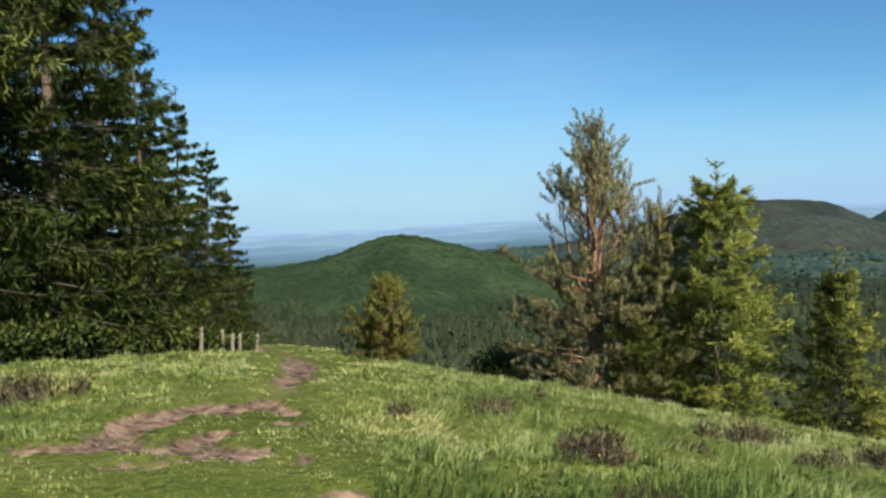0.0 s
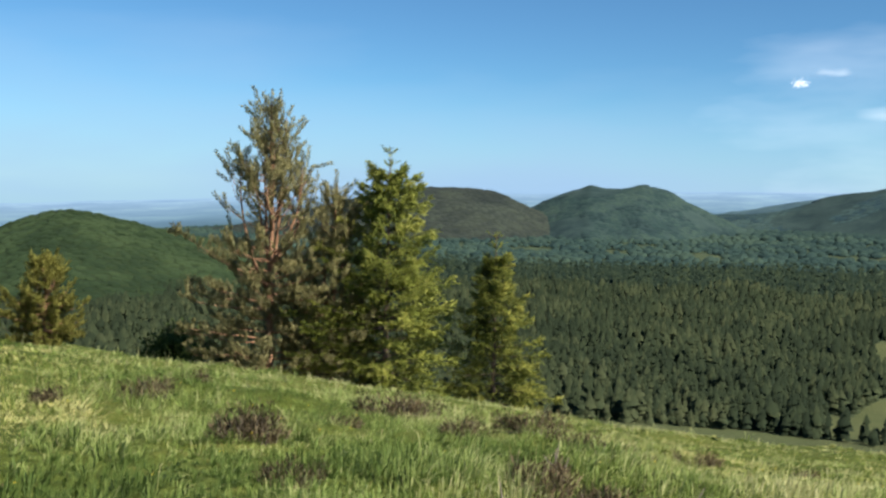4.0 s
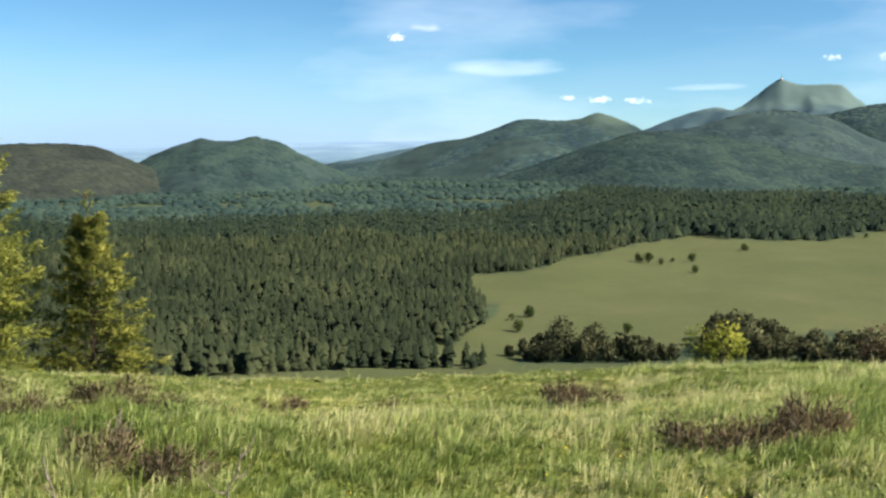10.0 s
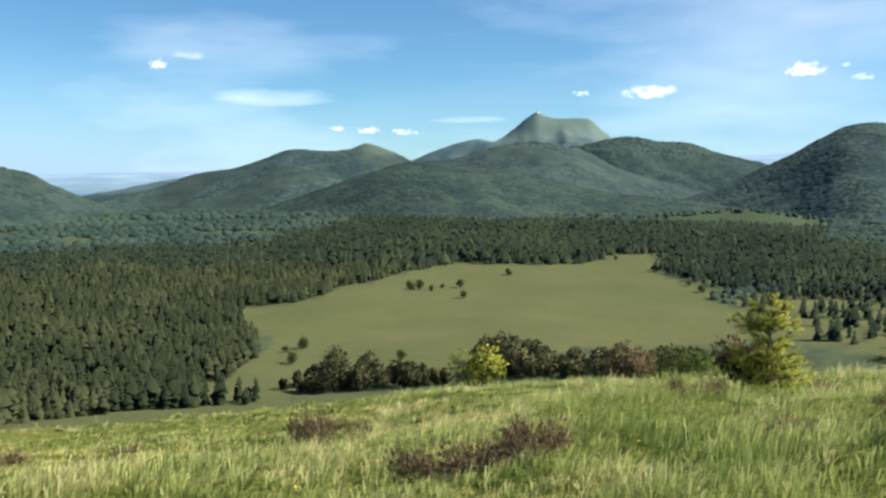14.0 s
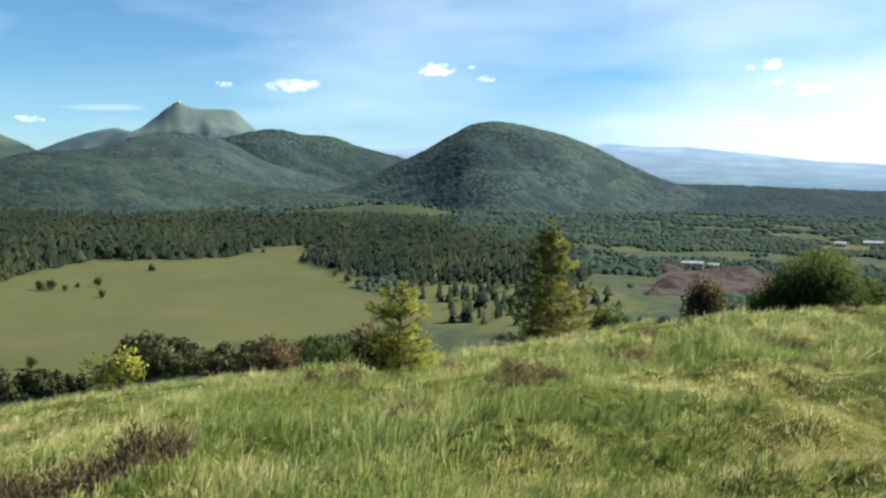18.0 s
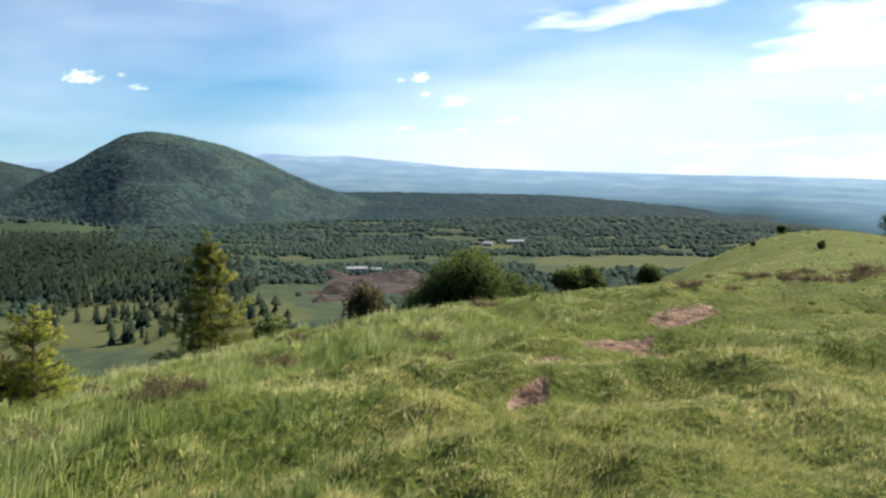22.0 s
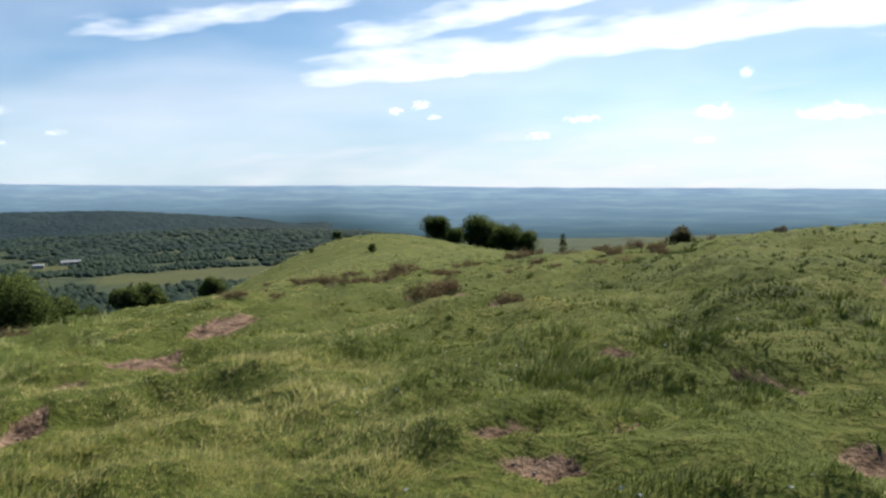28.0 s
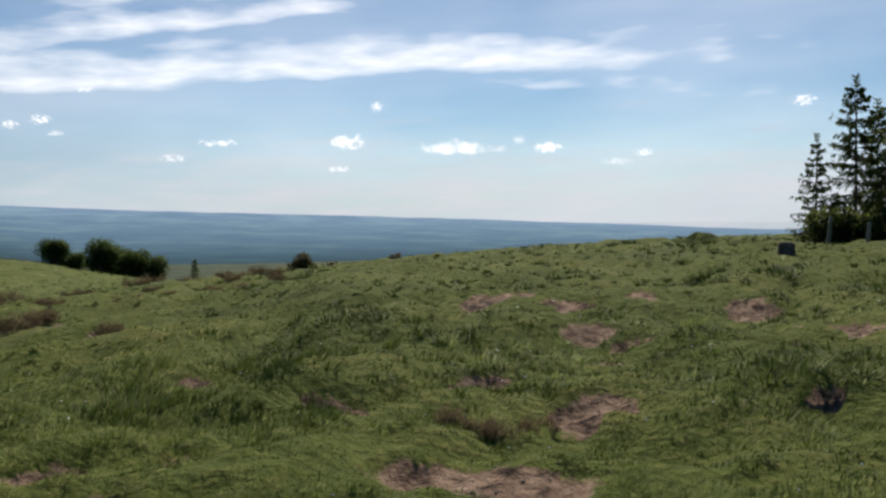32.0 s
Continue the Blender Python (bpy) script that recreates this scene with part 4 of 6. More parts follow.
far_conifers("conifer_forest", fx, fy, fh, 2.6 + fh * rng.uniform(0.18, 0.38, len(fx)), FOREST, "dense dark green conifer forest round the meadow", 5, tiers=4, sides=5)
conifer_side = lambda x, y: dense(x, y) & (np.degrees(np.arctan2(x, y)) + 9 * vnoise(x, y, 170, 35) < 79)
behind = lambda x, y: conifer_side(x, y) & (np.hypot(x, y) < np.interp(np.degrees(np.arctan2(x, y)), [-14, 30, 46, 52, 90], [1250, 1150, 1150, 1500, 1500]) + 120 * vnoise(x, y, 150, 36))
fx, fy = scattered(3, -14, 90, 900, 1700, 9.5, behind)
fh = rng.uniform(11, 20, len(fx)) * (1 + 0.2 * vnoise(fx, fy, 120, 4)) * np.where(np.degrees(np.arctan2(fx, fy)) > 50, 1.15, 0.75)
far_conifers("conifer_forest", fx, fy, fh, 4 + fh * rng.uniform(0.3, 0.45, len(fx)), FAR_FOREST, "dark conifer forest stretching to the hills", 4, tiers=2)
beyond = lambda x, y: dense(x, y) & ~behind(x, y) & (np.degrees(np.arctan2(x, y)) + 9 * vnoise(x, y, 170, 35) < 80) & (vnoise(x, y, 120, 37) > -0.6)
fx, fy = scattered(17, -14, 90, 1000, 1900, 15.0, beyond)
fh = rng.uniform(5, 9, len(fx))
far_crowns("broadleaf_woods", fx, fy, ground_height(fx, fy), fh, fh * rng.uniform(1.3, 2.1, len(fx)), FAR_WOODS, "green broadleaf woods beyond the conifers", 18)
mixed = lambda x, y: dense(x, y) & (vnoise(x, y, 140, 33) + 0.5 * vnoise(x, y, 50, 34) > -0.42) & (np.degrees(np.arctan2(x, y)) + 9 * vnoise(x, y, 170, 35) > 78)
fx, fy = scattered(5, 72, 126, 600, 1500, 7.4, mixed)
fh = rng.uniform(2.6, 7.0, len(fx)) * (1 + 0.35 * vnoise(fx, fy, 40, 38))
far_crowns("broadleaf_woods", fx, fy, ground_height(fx, fy) - fh * 0.1, fh, fh * rng.uniform(0.9, 1.5, len(fx)), WOODS, "scattered light green broadleaf woods in the valley", 6)
fx, fy = scattered(7, 66, 130, 1500, 2500, 13.0, mixed)
fh = rng.uniform(3, 8, len(fx))
far_crowns("broadleaf_woods", fx, fy, ground_height(fx, fy) - fh * 0.1, fh, fh * rng.uniform(1.6, 2.8, len(fx)), FAR_WOODS, "far dark green woods on the plain", 8)
fx, fy = scattered(9, -14, 70, 1850, 2500, 20.0, dense)
fh = rng.uniform(9, 15, len(fx))
far_crowns("broadleaf_woods", fx, fy, ground_height(fx, fy), fh, fh * rng.uniform(1.1, 1.7, len(fx)), FAR_WOODS, "green broadleaf woods at the foot of the hills", 10)
# dark pine belt beside the meadow and pines standing apart on grass
belt = [(70.7, 880), (73.5, 800), (77, 770), (82, 780), (87, 800), (88, 880), (80, 930), (70.8, 950)]
fx, fy = scattered(11, 70, 92, 560, 980, 9.0, lambda x, y: inside(x, y, belt) | (inside(x, y, [(75, 590), (88, 575), (90, 650), (88, 760), (83, 860), (75, 740)]) & (vnoise(x, y, 25, 12) > -0.2) & (lattice(np.floor(x), np.floor(y), 9) > 0.72)))
fh = rng.uniform(8, 15, len(fx))
far_conifers("pine_wood", fx, fy, fh, fh * rng.uniform(0.45, 0.7, len(fx)), FAR_FOREST, "dark pines thinning out towards the meadow", 12)
front = [(46.6, 408), (48, 440), (52, 450), (54, 440), (57.2, 440), (57.2, 412), (52, 402)]
front2 = [(58.6, 440), (59.4, 485), (63.2, 490), (65.0, 470), (73.5, 490), (76, 470), (74, 440), (60, 425)]
fx, fy = scattered(13, 44, 78, 400, 600, 6.2, lambda x, y: inside(x, y, front) | inside(x, y, front2))
fa_ = np.degrees(np.arctan2(fx, fy))
fh = np.interp(fa_, [46.5, 48, 49.6, 50.2, 51, 51.7, 52.3, 53.2, 54, 57, 58.6, 59.4, 61.5, 63, 64, 65.2, 68, 73, 76], [4, 8, 9, 17, 9, 10, 17, 9, 10, 7, 6, 15, 16, 13, 7, 11, 12, 12, 9]) * rng.uniform(0.62, 1.08, len(fx))
m = 330
fx, fy, fh = (np.repeat(q, m) for q in (fx, fy, fh))
q = rng.normal(size=(len(fx), 3))
q /= np.linalg.norm(q, axis=1, keepdims=True)
lump = np.repeat(rng.uniform(0.2, 0.34, len(fx) // m), m) * (1 + 0.55 * vnoise(q[:, 0] * 3 + fx, q[:, 2] * 3 + fy, 0.9, 8))
P = np.stack([fx, fy, ground_height(fx, fy) + fh * 0.56], -1) + q * np.stack([fh * lump, fh * lump, fh * 0.44], -1) * rng.uniform(0.7, 1.05, (len(fx), 1))
# upper sprays of the copse coloured paler to hold light from the sky
tint_ = np.clip(0.35 + 0.25 * q[:, 2] + rng.normal(0, 0.16, len(fx)) + np.repeat(rng.normal(0, 0.16, len(fx) // m), m), 0, 1)
tagged(new("pine_wood", sprays("pine_wood", P, q + rng.normal(0, 0.5, q.shape), 1.25, 0.8, PINEWOOD, rng, tint_, out=q + [0, 0, 0.5])), "dark pine copse in front of the meadow", "forest", kind="stuff")
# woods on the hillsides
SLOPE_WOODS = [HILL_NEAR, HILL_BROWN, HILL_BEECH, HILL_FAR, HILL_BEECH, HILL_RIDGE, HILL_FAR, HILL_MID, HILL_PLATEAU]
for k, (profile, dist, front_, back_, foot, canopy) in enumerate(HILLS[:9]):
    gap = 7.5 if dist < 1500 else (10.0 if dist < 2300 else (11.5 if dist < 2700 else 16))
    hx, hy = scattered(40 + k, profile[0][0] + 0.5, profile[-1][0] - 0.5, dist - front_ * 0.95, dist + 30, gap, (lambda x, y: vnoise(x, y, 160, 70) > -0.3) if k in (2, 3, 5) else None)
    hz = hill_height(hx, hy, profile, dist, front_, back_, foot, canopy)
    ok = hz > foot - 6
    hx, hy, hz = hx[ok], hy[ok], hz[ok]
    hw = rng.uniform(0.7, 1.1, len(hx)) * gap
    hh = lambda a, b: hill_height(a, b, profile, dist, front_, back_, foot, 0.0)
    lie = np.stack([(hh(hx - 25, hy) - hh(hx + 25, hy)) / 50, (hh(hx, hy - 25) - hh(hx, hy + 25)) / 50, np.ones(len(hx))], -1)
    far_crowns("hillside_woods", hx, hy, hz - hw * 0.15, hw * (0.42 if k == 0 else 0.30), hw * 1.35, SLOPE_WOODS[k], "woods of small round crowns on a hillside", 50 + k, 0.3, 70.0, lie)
# hedge of trees along the top of the pasture bench
hx, hy = scattered(60, 64, 82, 1770, 1800, 12.0)
profile, dist, front_, back_, foot, canopy = HILLS[-1]
hz = hill_height(hx, hy, profile, dist, front_, back_, foot, canopy)
fh = rng.uniform(5, 9, len(hx))
far_crowns("hedge_trees", hx, hy, hz, fh, fh * rng.uniform(1.0, 1.6, len(hx)), FAR_WOODS, "dark line of trees along the top of a pasture", 61)


# ---- the trees near the camera ----
def spot(az, d):
    return bearing(az, d)


big = [spruce_meshes(100 + k, 16.0, 4.4, SPRUCE_DARK, 0.22, 0.72, 46, 19, bare=0.10, fat=0.16, slope=(-0.05, 0.4), droop=0.28, hang=(-1.5, 0.15), uneven=(0.4, 1.15), count=(5, 7), twig=0.27, bright=0.16) for k in range(3)]
for k, (az, d, s, turn) in enumerate([(-29, 22, 1.05, 0), (-25.5, 24, 1.05, 80), (-22, 26, 1.0, 200), (-19.5, 29, 0.84, 120), (-17.3, 33, 0.72, 300), (-15.4, 37, 0.63, 40), (-13.9, 41, 0.55, 160),
                                      (-12.6, 44, 0.46, 260), (-22.5, 34, 0.95, 20), (-27.5, 33, 1.0, 140), (-19.6, 40, 0.85, 70), (-17.0, 46, 0.7, 210)]):
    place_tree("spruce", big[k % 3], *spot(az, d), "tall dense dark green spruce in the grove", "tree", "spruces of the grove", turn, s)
low = shrub_meshes(140, 0.9, 1.7, SPRUCE_DARK, 0.1, 3000, 14)
for az, d, s in [(-21.5, 20, 1.1), (-17.5, 23, 1.0), (-14.0, 28, 1.0), (-12.3, 34, 1.1), (-23.5, 20, 1.0), (-15.8, 26, 0.8), (-19, 22, 0.9), (-25, 19, 1.0)]:
    place_tree("undergrowth_bush", low, *spot(az, d), "low green bush under the edge of the grove", "bush", "bushes under the grove", az * 7, s)

place_tree("pine", pine_meshes(7, 9.4, 3.1, PINE), *spot(9.2, 31), "shaggy brownish-green pine with several orange stems", sink=0.2)
place_tree("pine", pine_meshes(8, 7.1, 2.0, PINE, tops=4, tiers=22), *spot(12.9, 30.6), "narrow brownish pine crowded between its neighbours", sink=0.2)
young = dict(hang=(-0.2, 0.5), slope=(-0.02, 0.8), droop=0.2, uneven=(0.42, 1.2), fat=0.2, bright=0.18)
place_tree("spruce", spruce_meshes(21, 8.25, 3.3, SPRUCE_NEW, 0.16, 0.30, 37, 14, top_bare=0.10, power=0.84, leader=1.0, count=(6, 9), **young), *spot(16.1, 30), "bright yellow-green young spruce with a thin leader")
place_tree("spruce", spruce_meshes(22, 6.2, 2.1, SPRUCE_MID, 0.15, 0.26, 30, 12, top_bare=0.12, power=0.95, leader=0.9, count=(6, 9), **young), *spot(22.7, 30.5), "slender yellow-green young spruce")
place_tree("pine_bush", pine_meshes(23, 3.3, 1.75, PINE_YOUNG, tops=4, tiers=18, candle=0.7), *spot(-3.4, 38), "rounded yellow-brown young pine bush", "bush")
place_tree("bush", shrub_meshes(24, 1.7, 2.8, BEECH, 0.14, 3500, 12), *spot(3.2, 37), "low dark green bush on the slope", "bush")
place_tree("bush", shrub_meshes(25, 1.5, 1.8, SPRUCE_DARK, 0.12, 2000, 8), *spot(6.2, 35), "small dark bush beside the pine", "bush")
place_tree("spruce", spruce_meshes(26, 1.75, 0.66, YELLOWISH, 0.065, 0.12, 15, 9, top_bare=0.16, power=0.6, leader=0.3, count=(5, 8), hang=(-0.1, 0.6), slope=(0.2, 0.9), droop=0.15, uneven=(0.4, 1.2), fat=0.3), *spot(76.0, 16), "small yellow-green spruce in the tall grass")
place_tree("spruce", spruce_meshes(27, 5.4, 2.3, SPRUCE_MID, 0.16, 0.26, 28, 11, top_bare=0.10, power=1.0, leader=0.7, count=(5, 8), **young), *spot(85.0, 39), "young green spruce on the slope")
place_tree("shrub", shrub_meshes(28, 3.0, 2.2, YELLOWISH, 0.14, 1400, 10), *spot(59.4, 37), "pale yellow-green shrub on the slope", "bush")
place_tree("shrub", shrub_meshes(29, 0.8, 0.8, YELLOWISH, 0.09, 500, 6), *spot(63.0, 36), "small pale yellow shrub in the grass", "bush")
place_tree("shrub", shrub_meshes(30, 2.6, 2.9, HEATHER, 0.14, 3500, 10), *spot(68.6, 38), "brownish shrub beyond the crest", "bush")
place_tree("shrub", shrub_meshes(31, 1.1, 1.1, HEATHER, 0.09, 1500, 8), *spot(75.0, 17), "dark brown shrub beside the small spruce", "bush")
place_tree("shrub", shrub_meshes(32, 1.6, 3.4, BEECH, 0.14, 3000, 12), *spot(72.5, 34), "low green shrubs behind the crest", "bush")
place_tree("shrub", shrub_meshes(33, 3.3, 2.9, THORN, 0.16, 4500, 16), *spot(94.0, 56), "brown-green thorn bush on the slope", "bush")
place_tree("bush", shrub_meshes(34, 1.6, 2.4, BEECH, 0.14, 1800, 10), *spot(88.8, 45), "low green bush behind the crest", "bush")
place_tree("beech", shrub_meshes(35, 7.1, 8.0, BEECH, 0.26, 26000, 46, outline=([-1, -0.75, -0.3, 0.12, 0.5, 0.72, 1.0], [0.30, 0.46, 0.80, 1.0, 0.97, 0.72, 0.5])), *spot(99.6, 78), "dense dark green wind-shaped beech", "tree", turn=-99.6)
place_tree("beech", shrub_meshes(36, 4.4, 4.6, BEECH, 0.26, 8000, 18), *spot(102.7, 80), "low dark green beech beside a larger one", "tree")
small = [shrub_meshes(150 + k, 2.6, 2.3, BEECH, 0.17, 4200, 14) for k in range(3)]
for k, (az, d, s) in enumerate([(104.4, 92, 1.35), (106.6, 96, 1.75), (107.8, 97, 1.8), (111.3, 110, 1.45), (118.9, 175, 0.75), (121.0, 130, 0.5), (117.3, 150, 0.35), (109.2, 100, 0.6)]):
    place_tree("bush", small[k % 3], *spot(az, d), "rounded dark green bush standing alone", "bush", "bushes along the ridge", k * 70, s)
crowns = [shrub_meshes(160 + k, 6.6, 7.2, BEECH, 0.36, 9000, 22) for k in range(2)]
for k, (az, d, s) in enumerate([(124.9, 168, 0.72), (127.6, 166, 0.86), (129.4, 168, 0.82), (130.4, 166, 0.62), (126.1, 158, 0.46), (128.4, 178, 0.86), (125.6, 182, 0.55)]):
    place_tree("beech", crowns[k % 2], *spot(az, d), "round dark beech of the clump on the ridge", "tree", "clump of beeches on the ridge", k * 110, s, 0.3)
place_tree("spruce", spruce_meshes(37, 3.6, 1.0, SPRUCE_DARK, 0.26, 0.4, 10, 5, fat=0.35), *spot(132.7, 150), "small lone spruce on the ridge")
place_tree("thorn_bush", shrub_meshes(38, 0.85, 0.9, THORN, 0.08, 2600, 12, skew=(0.5, -0.3)), *spot(139.6, 33), "dark wind-bent thorn bush on the crest", "bush")
place_tree("thorn_bush", shrub_meshes(39, 0.5, 0.4, HEATHER, 0.06, 350, 5), *spot(141.1, 34), "small dark thorn bush on the crest", "bush")
place_tree("thorn_bush", shrub_meshes(40, 0.35, 0.55, HEATHER, 0.06, 400, 5), *spot(145.0, 38), "little dark bush on the crest", "bush")
# low bright: standing against the sun is put into a darker needle tint
right = [spruce_meshes(170 + k, 9.0, 2.7, SPRUCE_DARK, 0.2, 0.46, 20, 10, fat=0.26, slope=(-0.05, 0.5), droop=0.2, hang=(-0.9, 0.15), uneven=(0.5, 1.15), top_bare=0.06, leader=0.6, twig=0.34, bright=0.02) for k in range(2)]
for k, (az, d, s) in enumerate([(169.1, 33.5, 0.40), (171.1, 33, 0.575), (173.4, 32, 0.6), (175.2, 34, 1.1), (178, 31, 1.2), (172.2, 37, 0.55), (181, 33, 1.2), (184, 34, 1.1)]):
    place_tree("spruce", right[k % 2], *spot(az, d), "dark backlit spruce at the edge of the wood", "tree", "spruces at the edge of the wood", k * 60, s)
for k, (az, d, s) in enumerate([(170.0, 31, 1.3), (172.5, 30.5, 1.3), (175, 30, 1.5)]):
    place_tree("undergrowth_bush", low, *spot(az, d), "low green bush at the foot of the spruces", "bush", "bushes at the edge of the wood", k * 50, s)

# mast on the dome
x, y = spot(62.62, 4450)
mast_z = float(hill_height(np.array([x]), np.array([y]), *HILLS[-2], 0.14)[0])
mast = stand("antenna_mast", x, y, mast_z - 3, "thin pale antenna mast on the summit", "mast")
part("pole", tubes([[((0, 0, 0), 1.6), ((0, 0, 18), 1.0), ((0, 0, 34), 0.5)]], 6, ROOF, "pole"), mast)
part("station", tubes([[((0, 0, 0), 7), ((0, 0, 7), 7), ((0, 0, 7.2), 0.5)]], 8, WALL, "station"), mast, "low pale summit building")

# single trees in the meadow
lone = [shrub_meshes(180 + k, 9.0, 7.6, BEECH, 0.6, 1500, 10) for k in range(3)]
for k, (az, d, s) in enumerate([(54.9, 768, 1.0), (55.5, 764, 1.05), (56.2, 756, 0.6), (56.9, 775, 0.5), (58.0, 779, 0.95), (58.25, 724, 0.75), (61.0, 860, 0.9), (54.4, 488, 0.75), (47.6, 483, 0.8),
                              (48.3, 527, 0.95), (47.2, 515, 0.5), (74.2, 640, 0.35), (72.6, 785, 0.9), (73.3, 760, 0.8), (71.8, 812, 0.7), (67.5, 1000, 0.6), (57.0, 962, 0.8)]):
    place_tree("tree", lone[k % 3], *spot(az, d), "lone dark tree standing in the meadow", "tree", "lone trees in the meadow", k * 55, s, 0.4)

# ---- fence posts, boundary stone, mounds ----
def post_mesh(seed, h, r):
    rng = np.random.default_rng(seed)
    bend = rng.normal(0, 0.02, 2)
    return tubes([[((bend[0] * s, bend[1] * s, s * h - 0.25 * (1 - s)), r * (1.05 - 0.15 * s) * rng.uniform(0.95, 1.05)) for s in np.linspace(0, 0.97, 6)] + [((bend[0], bend[1], h), r * 0.45)]], 7, GREY_WOOD, "fence_post")


posts = [post_mesh(k, 0.85, 0.06) for k in range(4)]
for k, (az, d, lean) in enumerate([(-12.9, 28, 3), (-12.5, 31, -4), (-12.1, 33, 2), (-11.7, 35.5, -2), (-11.2, 38, 4), (-14.2, 27, 2), (-20.6, 22, 1), (-21.6, 21.8, 3),
                                   (169.7, 30.0, 3), (171.6, 28.0, 4), (173.8, 27, -3)]):
    x, y = spot(az, d)
    ob = new("fence_post", posts[k % 4])
    ob.matrix_world = pose(x, y, float(ground_height(np.array([x]), np.array([y]))[0]) - 0.1, lean, -lean, k * 40)
    tagged(ob, "weathered grey wooden fence post leaning slightly", "fence post", "fence posts by the spruces")

bm = bmesh.new()
bmesh.ops.create_cube(bm, size=1.0)
bmesh.ops.subdivide_edges(bm, edges=bm.edges[:], cuts=3, use_grid_fill=True)
for v in bm.verts:
    taper = 1.0 - 0.22 * (v.co.z + 0.5)
    v.co = Vector((v.co.x * 0.38 * taper, v.co.y * 0.3 * taper, (v.co.z + 0.5) * 0.36 - 0.05))
    v.co += v.normal * 0.02 * noise.noise(v.co * 9)
bmesh.ops.bevel(bm, geom=[e for e in bm.edges if e.calc_face_angle(0) > 0.9], offset=0.03, segments=2, affect="EDGES")
me = bpy.data.meshes.new("boundary_stone")
bm.to_mesh(me)
bm.free()
me.materials.append(STONE)
x, y = spot(167.4, 21.9)
tagged(new("boundary_stone", me), "squat dark grey boundary stone in the turf", "stone").matrix_world = pose(x, y, float(ground_height(np.array([x]), np.array([y]))[0]) - 0.02, 0, 0, 20)


def mound(az, d, long, wide, h, label):
    u, v = np.meshgrid(np.linspace(0, 1, 14), np.linspace(0, 2 * math.pi, 40, endpoint=False), indexing="ij")
    cx, cy = spot(az, d)
    c, s = math.cos(radians(-az)), math.sin(radians(-az))
    lx, ly = u * np.cos(v) * long, u * np.sin(v) * wide
    x, y = cx + lx * c - ly * s, cy + lx * s + ly * c
    z = ground_height(x, y) - 0.04 + h * (1 - u ** 2) ** 1.3 * (1 + 0.35 * fbm(x, y, 0.7, 3, 7))
    ob = new("grass_mound", mesh_from("grass_mound", np.stack([x, y, z], -1).reshape(-1, 3), grid_faces(*u.shape, closed=True), GROUND, True,
                                      [("bare", np.zeros(u.size)), ("field", np.zeros(u.size)), ("valley", np.zeros(u.size))]))
    return tagged(ob, label, "mound")


mound(162.9, 29.3, 0.95, 0.7, 0.27, "low mossy mound on the crest")

# ---- quarry and farm in the valley ----
u, v = np.meshgrid(np.linspace(0, 1, 50), np.linspace(0, 1, 50), indexing="ij")
fa_, fd_ = 90.5 + 9.5 * u, 735 + 270 * v
x, y = fd_ * np.sin(np.radians(fa_)), fd_ * np.cos(np.radians(fa_))
edge_ = np.clip(np.minimum(np.minimum(u, 1 - u), np.minimum(v, 1 - v)) * 7 + 1.1 * fbm(x, y, 55, 3, 33) - 0.25, 0, 1)
z = ground_height(x, y) - 1.0 + edge_ * (1.8 + 7 * np.clip(fbm(x, y, 36, 5, 31), -0.05, 1))
tagged(new("quarry", mesh_from("quarry", np.stack([x, y, z], -1).reshape(-1, 3), grid_faces(*u.shape), RED_EARTH, False)), "open quarry of reddish-brown volcanic scoria", "quarry")


def shed(az, d, length, depth, height, turn, label):
    x, y = spot(az, d)
    z = float(ground_height(np.array([x]), np.array([y]))[0])
    ob = stand("shed", x, y, z, label, "building", "", turn)
    for name, mat, parts in (("wall", WALL, [(-length / 2, -depth / 2, -3), (length / 2, depth / 2, height)]),):
        bm = bmesh.new()
        bmesh.ops.create_cube(bm, size=1.0)
        lo, hi = Vector(parts[0]), Vector(parts[1])
        for q in bm.verts:
            q.co = Vector([(lo[i] + hi[i]) / 2 + q.co[i] * (hi[i] - lo[i]) for i in range(3)])
        me = bpy.data.meshes.new(name)
        bm.to_mesh(me)
        bm.free()
        me.materials.append(mat)
        part(name, me, ob)
    L, W2, o = length / 2 + 0.5, depth / 2 + 0.6, 0.25
    co = [(-L, -W2, height), (L, -W2, height), (L, 0, height + depth * 0.2), (-L, 0, height + depth * 0.2), (L, W2, height), (-L, W2, height)]
    co += [(a, b, c + o) for a, b, c in co]
    fa = [(0, 1, 2, 3), (3, 2, 4, 5), (6, 9, 8, 7), (9, 11, 10, 8), (0, 6, 7, 1), (5, 4, 10, 11), (1, 7, 8, 2), (2, 8, 10, 4), (0, 3, 9, 6), (3, 5, 11, 9)]
    part("roof", mesh_from("roof", np.array(co), np.array(fa), ROOF, False), ob, "pale sheet metal roof")
    for k in range(3):
        w = length * 0.07
        cx = (k - 1) * length * 0.3
        part("door", mesh_from("door", np.array([(cx - w, -depth / 2 - 0.15, 0), (cx + w, -depth / 2 - 0.15, 0), (cx + w, -depth / 2 - 0.15, height * 0.7), (cx - w, -depth / 2 - 0.15, height * 0.7),
                                                  (cx - w, -depth / 2 + 0.1, 0), (cx + w, -depth / 2 + 0.1, 0), (cx + w, -depth / 2 + 0.1, height * 0.7), (cx - w, -depth / 2 + 0.1, height * 0.7)]),
                                np.array([(0, 1, 2, 3), (4, 7, 6, 5), (0, 4, 5, 1), (3, 2, 6, 7), (0, 3, 7, 4), (1, 5, 6, 2)]), GREY_WOOD, False), ob)
    return ob


